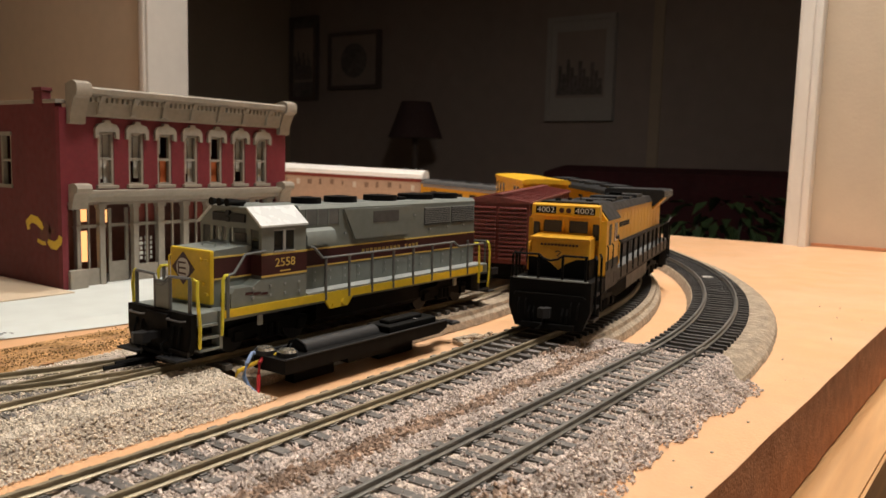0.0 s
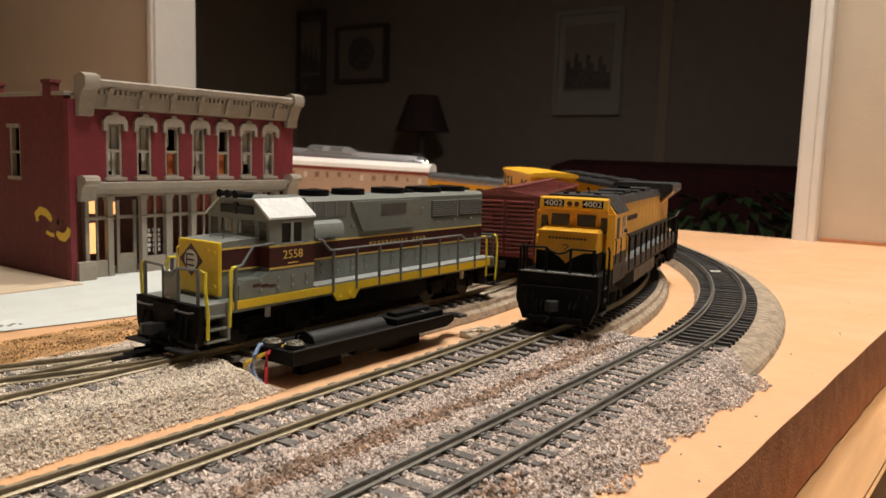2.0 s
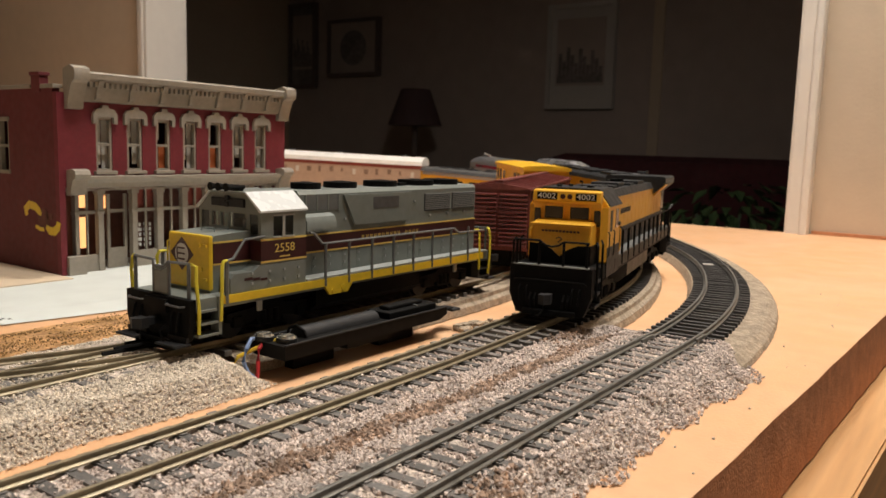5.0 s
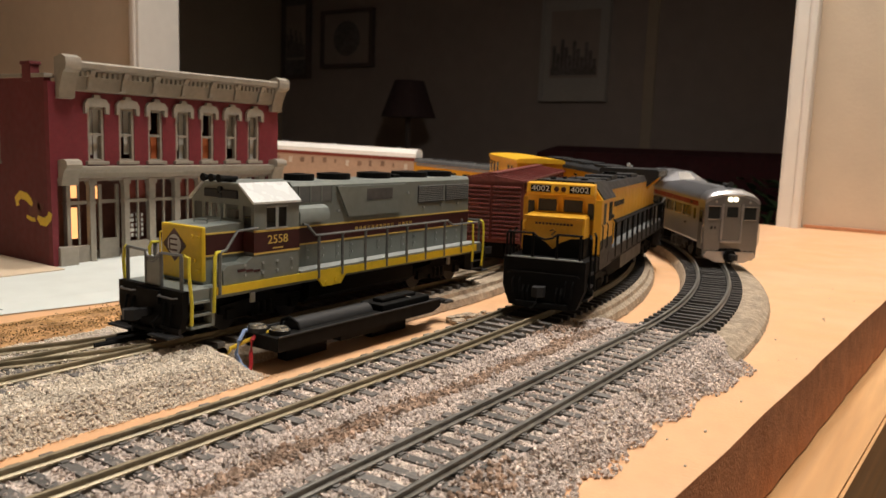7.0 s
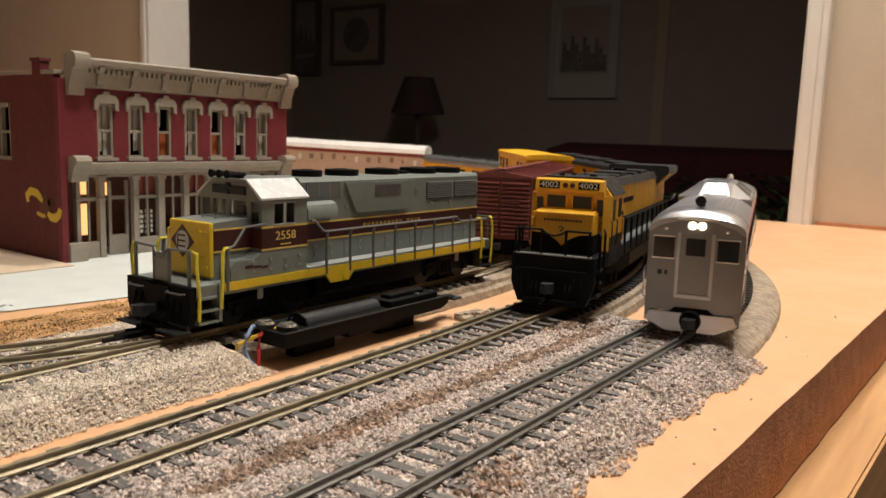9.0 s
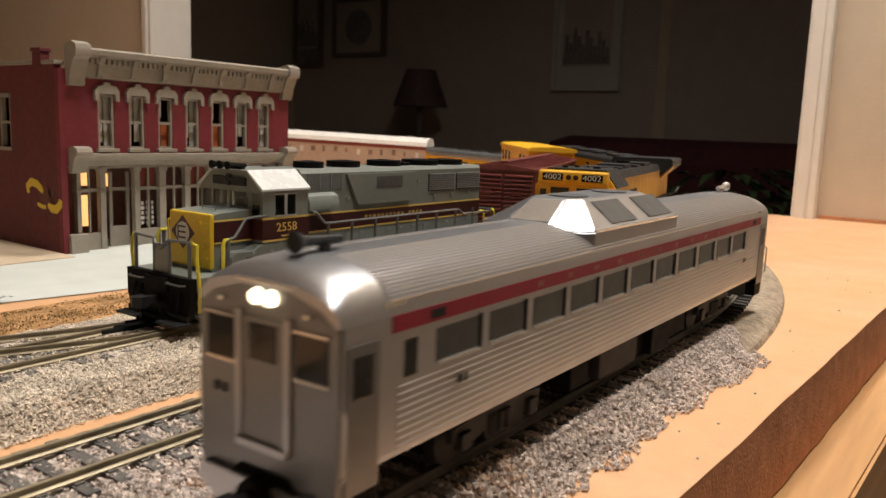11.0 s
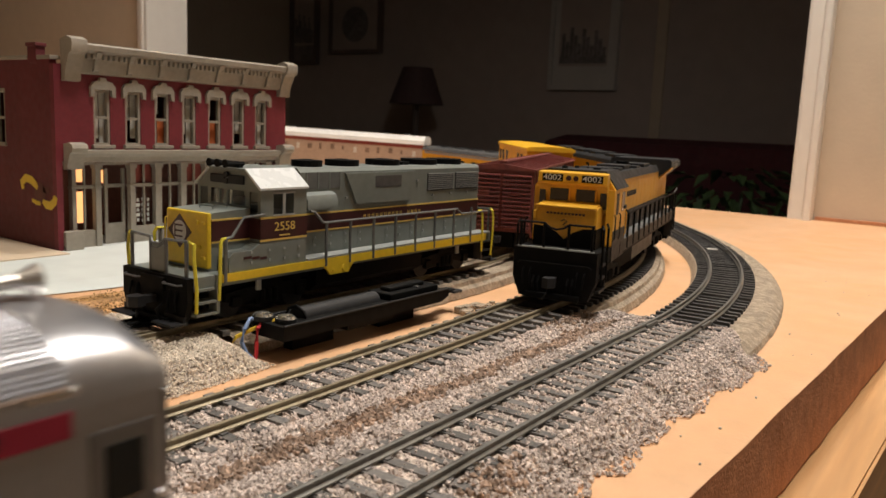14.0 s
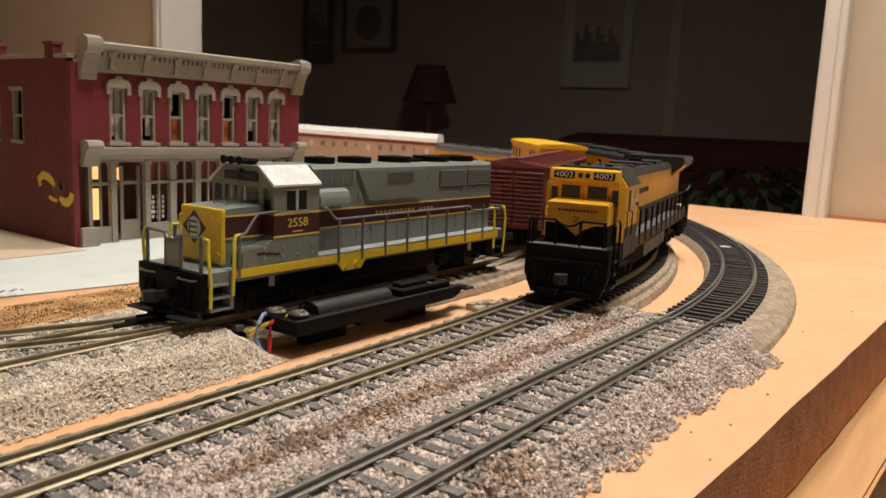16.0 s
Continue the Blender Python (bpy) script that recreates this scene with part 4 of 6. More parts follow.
def yellow_locomotive(m):
    t = thing("diesel_locomotive", m, "yellow and black wide-cab model diesel locomotive on the curve", "locomotive", "model locomotives")
    YEL = "nysw_yellow"
    frame = panel("frame", t, -110, 108, -17.0, 17.0, 13.5, 18.2, "black_plastic", 0.3)
    for s in (-1, 1):
        panel("walkway", frame, -108, 72, s * 10.8, s * 17.2, 18.3, 19.0, "rail_grey")
        panel("side_sill", frame, -108, 70, s * 17.0, s * 17.5, 14.5, 18.6, "charcoal")
    # hood
    bm = nb()
    prism(bm, [(-11, 18.2), (-11, 46.5), (-9.5, 48.6), (9.5, 48.6), (11, 46.5), (11, 18.2)], -108, 62)
    hood = part("long_hood", bm, YEL, t)
    for s in (-1, 1):
        panel("lower_panel", hood, -108.2, 66, s * 10.9, s * 11.4, 18.4, 29.5, "charcoal", label="black lower hood side")
        for i in range(14):
            x = -100 + i * 11
            panel("hood_door", hood, x, x + 9.6, s * 11.3, s * 11.65, 19.6, 28.4, "charcoal")
            panel("upper_door", hood, x, x + 9.6, s * 10.9, s * 11.08, 31, 43.5, YEL)
        bars("side_lettering", hood, pose(20 * K, s * 11.3 * K, 38 * K), [(i * 2.1 - 16, 0, 1.4, 2.6) for i in range(16)], "charcoal")
    # roof, all black
    bm = nb()
    prism(bm, [(-11.6, 45.8), (-9.8, 49.4), (9.8, 49.4), (11.6, 45.8), (10.4, 45.8), (10.4, 48.2), (-10.4, 48.2), (-10.4, 45.8)], -70, 66)
    roof = part("hood_roof", bm, "charcoal", t)
    for x, w, h, y in ((48, 14, 2.2, 6.5), (30, 10, 1.6, 8), (10, 16, 2.4, 7), (-14, 10, 1.4, 8.5), (-40, 20, 2.0, 8.8), (-58, 6, 1.6, 7)):
        panel("roof_hatch", roof, x - w / 2, x + w / 2, -y, y, 49.2, 49.2 + h, "charcoal", 0.5)
    bm = nb()
    disc(bm, (-14, 0, 50.4), "z", 3.6, 2.2, sides=18)
    part("exhaust_stack", bm, "black_plastic", roof)
    bm = nb()
    prism(bm, [(-11, 42), (-18, 48.5), (-18, 52.2), (-16.5, 53), (16.5, 53), (18, 52.2), (18, 48.5), (11, 42)], -112, -72)
    rad = part("radiator_wing", bm, "charcoal", t, "broad overhanging radiator roof")
    for s in (-1, 1):
        bm = nb()
        for i in range(12):
            box(bm, -110 + i * 3.1, -108.5 + i * 3.1, s * 17.8, s * 18.3, 48.8, 52)
        part("radiator_grille", bm, "rail_grey", rad)
        bm = nb()
        prism(bm, [(s * 11, 40.5), (s * 11, 42.4), (s * 17.8, 48.6), (s * 17.6, 47.4)], -84, -74)
        part("wing_bracket", bm, YEL, rad)
    # cab
    bm = nb()
    prism(bm, [(-17.2, 18.2), (-17.2, 43.6), (-12.2, 50.4), (12.2, 50.4), (17.2, 43.6), (17.2, 18.2)], 62, 88)
    cab = part("cab", bm, YEL, t)
    bm = nb()
    prism(bm, [(-17.6, 43.8), (-12.4, 51.2), (12.4, 51.2), (17.6, 43.8), (16.8, 43.4), (12.0, 50.3), (-12.0, 50.3), (-16.8, 43.4)], 60, 86)
    part("cab_roof", bm, "charcoal", cab, "black sloped cab roof")
    for s in (-1, 1):
        panel("lower_side", cab, 61.8, 88.2, s * 17.0, s * 17.4, 13.5, 25.5, "charcoal")
        panel("side_window", cab, 66, 72.5, s * 17.0, s * 17.35, 33.5, 42, "dark_window")
        panel("door_window", cab, 79, 84.5, s * 17.0, s * 17.35, 32.5, 42, "charcoal")
        panel("cab_door", cab, 77.6, 86.4, s * 17.05, s * 17.3, 20, 43, YEL, 0.2)
        bm = nb()
        disc(bm, (64.5, s * 17.3, 35), "y", 1.0, s * 0.6, sides=14)
        part("horn_vent", bm, "charcoal", cab)
    bm = nb()
    prism(bm, [(87.5, 31.5), (87.5, 45.5), (89.2, 50.4), (92.5, 49.8), (93.2, 45.8), (91.5, 44.9), (89.0, 33.5)], -14.6, 14.6, axis="y")
    part("cab_front", bm, YEL, cab)
    for s in (-1, 1):
        bm = nb()
        prism(bm, [(87.9, s * 14.4), (87.9, s * 17.2), (88.4, s * 17.2), (90.4, s * 14.4)], 19, 43.6, axis="z")
        part("cab_corner", bm, YEL, cab)
        panel("corner_window", cab, 89.4, 90.9, min(s * 11.6, s * 14.3), max(s * 11.6, s * 14.3), 35.2, 42.8, "dark_window", 0.2)
        bm = nb()
        box(bm, 90.3, 91.4, min(s * 1.6, s * 9.6), max(s * 1.6, s * 9.6), 38.0, 43.4, bevel=0.3)
        part("windscreen", bm, "dark_window", cab)
        panel("number_board", cab, 92.6, 93.4, min(s * 4.0, s * 12.8), max(s * 4.0, s * 12.8), 46.2, 49.2, "black_plastic", 0.2)
        writing("road_number", "4002", 3.3 * K, "bright_letter", cab, Matrix.Translation((93.5 * K, s * 8.4 * K, 47.7 * K)) @ FRONT, "white number on black", 7.8 * K)
        bm = nb()
        disc(bm, (92.8, s * 1.5, 47.7), "x", 1.1, 0.7, sides=14)
        part("headlight", bm, "loco_maroon", cab)
    # nose
    bm = nb()
    prism(bm, [(88, 18.2), (88, 37.6), (98.2, 36.9), (99.8, 36.0), (100.4, 28), (100.4, 18.2)], -12.8, 12.8, axis="y")
    bmesh.ops.bevel(bm, geom=bm.edges[:], offset=0.7 * K, segments=2, affect="EDGES")
    nose = part("nose", bm, YEL, t, smooth=True)
    bm = nb()
    v = [(-13.0, 18.2), (-13.0, 27.4), (-7.5, 27.0), (-3.2, 24.8), (0, 21.6), (3.2, 24.8), (7.5, 27.0), (13.0, 27.4), (13.0, 18.2)]
    prism(bm, v, 100.2, 100.7)
    part("nose_black_panel", bm, "black_plastic", nose, "black lower nose with a yellow point")
    for s in (-1, 1):
        panel("nose_lower_side", nose, 88, 100.4, s * 12.7, s * 13.1, 18.2, 27.2, "black_plastic")
    bars("nose_lettering", nose, Matrix.Translation((100.5 * K, 0, 33.2 * K)) @ pose(0, 0, 0, 0, 0, 90), [(i * 1.5 - 7.5, 0, 1.0, 0.9) for i in range(11)], "loco_maroon")
    rod(nose, [(100.7, -1.6, 29.9), (100.7, -0.4, 30.6), (100.7, 0.9, 29.9), (100.7, -0.7, 28.3), (100.7, 0.5, 27.4), (100.7, 1.6, 28.0)], 0.25, "charcoal", "emblem")
    rod(nose, [(100.0, -12.2, 34.5), (101.6, -12.8, 33.5), (101.6, -12.8, 30.5), (100.4, -12.2, 29.5)], 0.5, YEL, "grab_iron")
    for y in (-4.5, 0, 4.5):
        bm = nb()
        disc(bm, (100.3, y, 30.8), "x", 0.4, 0.4, sides=8)
        part("nose_bolt", bm, YEL, nose)
    # nose brow, windscreen frames, wipers and grab irons
    panel("nose_brow", nose, 99.2, 100.9, -12.9, 12.9, 35.6, 36.6, YEL, 0.4)
    for s in (-1, 1):
        ya, yb = min(s * 1.3, s * 9.9), max(s * 1.3, s * 9.9)
        for z in (37.7, 43.5):
            panel("windscreen_frame", cab, 90.6, 91.8, ya, yb, z - 0.25, z + 0.25, YEL)
        for y in (ya, yb):
            panel("windscreen_frame", cab, 90.6, 91.8, y - 0.22, y + 0.22, 37.7, 43.5, YEL)
        rod(cab, [(88.6, s * 12.5, 33.6), (89.8, s * 12.7, 34.2), (89.8, s * 12.7, 42.0), (88.6, s * 12.5, 42.6)], 0.28, YEL, "grab_iron")
        for x in (63.5, 76.8, 87.4):
            rod(cab, [(x, s * 17.3, 21), (x, s * 18.0, 22), (x, s * 18.0, 32), (x, s * 17.3, 33)], 0.28, YEL if x < 70 else "charcoal", "grab_iron")
        for z in (20.5, 23, 25.5, 28):
            panel("cab_hinge", cab, 74.2, 75.2, s * 17.2, s * 17.6, z, z + 0.8, "charcoal")
    for x, y, w in ((75, 6, 3.4), (79, -7, 2.6), (70, -4, 2.0)):
        bm = nb()
        disc(bm, (x, y, 51.0), "z", w * 0.5, 1.2, sides=12)
        part("roof_vent", bm, "charcoal", cab)
    rod(cab, [(66, 0, 51), (66, 0, 53.4), (69, 0, 53.6)], 0.5, "black_plastic", "antenna")
    # ends
    for e in (1, -1):
        x = 108 if e > 0 else -111
        bm = nb()
        prism(bm, [(-17.0, 18.6), (-17.0, 9), (-14.0, 2.2), (14.0, 2.2), (17.0, 9), (17.0, 18.6)], x, x + e * 5.0)
        box(bm, min(x, x + e * 7.2), max(x, x + e * 7.2), -11, 11, 2.0, 4.0, bevel=0.4)
        part("pilot", bm, "black_plastic", t)
        if e > 0:
            for y in (-12.5, -9.5, 9.5, 12.5):
                rod(t, [(x + 5, y, 12), (x + 6.4, y, 11), (x + 6.6, y * 0.96, 6.5)], 0.4, "black_plastic", "air_hose")
            rod(t, [(x + 5.2, -15, 13.5), (x + 6.2, -14, 14.2), (x + 6.2, 14, 14.2), (x + 5.2, 15, 13.5)], 0.3, "black_plastic", "uncoupling_lever")
            panel("step_edge", t, x + 3.6, x + 5.3, -15.5, 15.5, 18.6, 19.2, "loco_grey_light")
        for s in (-1, 1):
            bm = nb()
            for z in (5.2, 9.6, 14):
                box(bm, min(x - e * 9, x), max(x - e * 9, x), s * 13.2, s * 17.6, z - 0.45, z + 0.45)
            box(bm, min(x - e * 10.4, x - e * 9), max(x - e * 10.4, x - e * 9), s * 13.2, s * 17.6, 5, 18)
            part("step_well", bm, "charcoal", t)
            for dx in (0.6, 9.5):
                rod(t, [(x - e * dx, s * 17.7, 8), (x - e * dx, s * 17.7, 28.5), (x - e * (dx + 1.2), s * 16.8, 30)], 0.5, "black_plastic")
        for y in (-14.5, -5, 5, 14.5):
            rod(t, [(x + e * 4.6, y, 18), (x + e * 4.6, y, 30)], 0.6, "black_plastic", "end_post")
        rod(t, [(x + e * 4.6, -15.2, 30), (x + e * 4.6, -5, 30), (x + e * 4.9, -3, 28.4), (x + e * 4.9, 0, 27.6), (x + e * 4.9, 3, 28.4), (x + e * 4.6, 5, 30), (x + e * 4.6, 15.2, 30)], 0.5, "black_plastic")
        coupler(t, x + e * 4, e, 8.6)
        bm = nb()
        for y in (-6, -8, 6, 8):
            tube(bm, [(x + e * 5, y, 9.5), (x + e * 7, y, 7.5), (x + e * 6.5, y * 0.95, 4.5)], 0.45)
        part("air_hose", bm, "black_plastic", t)
    for s in (-1, 1):
        for i in range(11):
            x = 54 - i * 15.5
            rod(t, [(x, s * 17.4, 15), (x, s * 17.4, 31)], 0.55, "black_plastic", "rail_post")
        rod(t, [(61, s * 17.3, 33), (54, s * 17.4, 31), (-101, s * 17.4, 31)], 0.5, "black_plastic")
        rod(t, [(-101, s * 17.4, 31), (-112, s * 17.6, 33.5)], 0.6, "dark_grey")
    bm = nb()
    prism(bm, [(-11, 3.6), (-16, 7.5), (-16, 13.4), (16, 13.4), (16, 7.5), (11, 3.6)], -32, 30)
    part("fuel_tank", bm, "dark_grey", t)
    panel("underframe", t, -106, 104, -11, 11, 10, 13.5, "black_plastic")
    # the body rides high on its frame
    zs = ((0, 13, 18.4, 28, 37, 50.4, 60), (0, 15, 22.0, 30.6, 39, 52.2, 61.6))
    for o in t.children_recursive:
        if o.name.startswith("road_number"):
            o.location.z += 1.8 * K
        else:
            off = o.location.z / K
            for v in o.data.vertices:
                v.co.z = (float(np.interp(v.co.z / K + off, *zs)) - off) * K
    truck("truck", t, 68, (-16, 16))
    truck("truck", t, -70, (-16, 16))
    return t


def boxcar(m):
    t = thing("boxcar", m, "oxide-red ribbed boxcar coupled behind the grey locomotive", "freight car")
    H, Wd, Lh = 50.0, 18.0, 76
    panel("body", t, -Lh, Lh, -Wd, Wd, 13, H - 3, "boxcar_red")
    for e in (-1, 1):
        panel("end_panel", t, e * Lh if e < 0 else Lh, e * (Lh + 1), -Wd, Wd, 12.5, H - 2.5, "boxcar_red")
        for i in range(13):
            z = 15.5 + i * 2.35
            bm = nb()
            for y0, y1 in ((-16.5, -1.0), (1.0, 16.5)):
                prism(bm, [(e * (Lh + 0.9), z - 1.0), (e * (Lh + 2.6), z - 0.45), (e * (Lh + 2.9), z + 0.1), (e * (Lh + 2.3), z + 0.5), (e * (Lh + 0.9), z + 0.7)], y0, y1, axis="y")
            part("end_rib", bm, "boxcar_red", t)
        panel("brake_step", t, min(e * (Lh + 1), e * (Lh + 3)), max(e * (Lh + 1), e * (Lh + 3)), 5, 11, 33, 33.8, "boxcar_red")
        panel("placard", t, min(e * (Lh + 1), e * (Lh + 2.4)), max(e * (Lh + 1), e * (Lh + 2.4)), -12, -6.5, 31, 36.5, "boxcar_red")
        coupler(t, e * (Lh + 1), e)
    for s in (-1, 1):
        for i in range(15):
            x = -72 + i * 10.3
            panel("side_rib", t, x - 0.5, x + 0.5, s * Wd, s * (Wd + 0.7), 13, H - 3, "boxcar_red")
        panel("door", t, -14, 14, s * Wd, s * (Wd + 1.2), 14, H - 5, "boxcar_red")
        panel("sill", t, -Lh, Lh, s * (Wd - 1), s * (Wd + 0.5), 10, 13.2, "boxcar_red")
    bm = nb()
    prism(bm, [(-19, H - 3.4), (-19, H - 2.4), (0, H + 0.2), (19, H - 2.4), (19, H - 3.4)], -Lh - 1.6, Lh + 1.6)
    roof = part("roof", bm, "boxcar_roof", t, "lighter mottled red panelled roof")
    for i in range(16):
        x = -74 + i * 9.85
        bm = nb()
        prism(bm, [(-18.8, H - 2.4), (-18.8, H - 1.8), (0, H + 0.9), (18.8, H - 1.8), (18.8, H - 2.4), (0, H + 0.2)], x - 0.5, x + 0.5)
        part("roof_seam", bm, "boxcar_roof", roof)
    panel("running_board", roof, -Lh, Lh, -2.2, 2.2, H + 0.7, H + 1.5, "boxcar_roof")
    truck("truck", t, 56, (-9.5, 9.5), base=19, wheel_r=4.9)
    truck("truck", t, -56, (-9.5, 9.5), base=19, wheel_r=4.9)
    panel("underframe", t, -70, 70, -6, 6, 8, 12.6, "black_plastic")
    return t


def caboose(m):
    t = thing("caboose", m, "bright yellow caboose with a yellow roof behind the boxcar", "freight car")
    panel("body", t, -85, 77, -17.5, 17.5, 12, 46, "caboose_yellow", 0.4)
    bm = nb()
    prism(bm, [(-18.6, 45.5), (-18.5, 47.6), (-16, 48.6), (0, 49.4), (16, 48.6), (18.5, 47.6), (18.6, 45.5)], -88, 80)
    part("roof", bm, "caboose_yellow", t, "rounded yellow roof", smooth=True)
    for s in (-1, 1):
        for x in (-72, -52, -30, 34, 52):
            w = panel("window", t, x - 5, x + 5, s * 17.3, s * 17.7, 33, 42, "dark_window")
            panel("window_frame", w, x - 5.6, x + 5.6, s * 17.5, s * 18.0, 42, 42.8, "caboose_yellow")
    for e in (-1, 1):
        panel("end_door", t, min(e * 76.8, e * 77.4), max(e * 76.8, e * 77.4), -5, 5, 14, 40, "charcoal")
        for y in (-12, 12):
            panel("end_window", t, min(e * 76.8, e * 77.4), max(e * 76.8, e * 77.4), y - 3, y + 3, 32, 40, "dark_window")
        coupler(t, e * 77, e)
        truck("truck", t, e * 48, (-9.5, 9.5), base=19, wheel_r=4.9)
    return t


def dark_locomotive(m):
    t = thing("diesel_locomotive", m, "second model diesel with a black roof behind the yellow locomotive", "locomotive", "model locomotives")
    panel("frame", t, -92, 92, -17, 17, 12.5, 18, "black_plastic")
    bm = nb()
    prism(bm, [(-12, 18), (-12, 47), (-10, 50), (10, 50), (12, 47), (12, 18)], -90, 84)
    part("long_hood", bm, "nysw_yellow", t)
    bm = nb()
    prism(bm, [(-13, 46.5), (-12.2, 49.4), (-9, 51.6), (9, 51.6), (12.2, 49.4), (13, 46.5)], -92, 86)
    roof = part("hood_roof", bm, "charcoal", t, smooth=True)
    for x, w in ((60, 24), (20, 16), (-14, 30), (-60, 26)):
        panel("roof_hatch", roof, x - w / 2, x + w / 2, -9, 9, 51.2, 53.6, "charcoal", 0.8)
    for s in (-1, 1):
        panel("lower_panel", t, -90, 84, s * 11.9, s * 12.4, 18, 30, "charcoal")
        rod(t, [(-88, s * 17, 31), (80, s * 17, 31)], 0.5, "black_plastic")
    for e in (-1, 1):
        truck("truck", t, e * 58, (-16, 16))
        coupler(t, e * 93, e)
    return t


def low_unit(m):
    t = thing("passenger_locomotive", m, "yellow passenger unit with a grey roof before the silver coach", "locomotive", "model locomotives")
    panel("body", t, -84, 84, -17.5, 17.5, 8, 34.5, "nysw_yellow", 0.4)
    bm = nb()
    prism(bm, [(-17.9, 33.8), (-16, 36.8), (-8, 38.6), (8, 38.6), (16, 36.8), (17.9, 33.8)], -84.5, 84.5)
    roof = part("roof", bm, "dark_grey", t, "dark grey rounded roof", smooth=True)
    for x in (-60, -38, -16, 10, 34, 58):
        panel("roof_vent", roof, x - 6, x + 6, -6, 6, 38.0, 39.6, "charcoal", 0.5)
    for s in (-1, 1):
        panel("grille_band", t, -80, 80, s * 17.4, s * 17.8, 30.6, 33.4, "silver_paint")
        for i in range(7):
            panel("window", t, -66 + i * 21, -56 + i * 21, s * 17.4, s * 17.9, 20, 27, "dark_window")
    for e in (-1, 1):
        truck("truck", t, e * 54, (-12, 12), base=24)
        coupler(t, e * 85, e)
    return t


def coach(m, group=""):
    t = thing("passenger_coach", m, "silver-roofed coach with a maroon band and peach lower side", "passenger car")
    panel("body", t, -124, 124, -17.5, 17.5, 9, 39, "car_peach", 0.4)
    bm = nb()
    prism(bm, [(-18, 38.4), (-17, 43), (-12, 46.6), (-4, 48), (4, 48), (12, 46.6), (17, 43), (18, 38.4)], -125, 125)
    roof = part("roof", bm, "car_white", t, "smooth silver-white roof", smooth=True)
    for x in (-100, -40, 20, 100):
        panel("roof_vent", roof, x - 3, x + 3, -2, 2, 47.5, 49.4, "silver_paint", 0.4)
    for s in (-1, 1):
        panel("letter_band", t, -124, 124, s * 17.4, s * 17.8, 34.6, 38.2, "car_maroon")
        for i in range(17):
            x = -112 + i * 14
            h = (i * 7) % 5
            panel("window", t, x, x + 2.4 + h * 0.7, s * 17.4, s * 17.85, 26.5 - (h % 3), 31 + (h % 2) * 1.5, "curtain_orange" if i in (4,) else ("coach_mark" if h != 2 else "curtain_white"))
    for e in (-1, 1):
        truck("truck", t, e * 88, (-12, 12), base=24)
        panel("diaphragm", t, min(e * 124, e * 127), max(e * 124, e * 127), -8, 8, 10, 38, "silver_front")
        coupler(t, e * 126, e)
    return t


RX = L_RDC / 2 / K


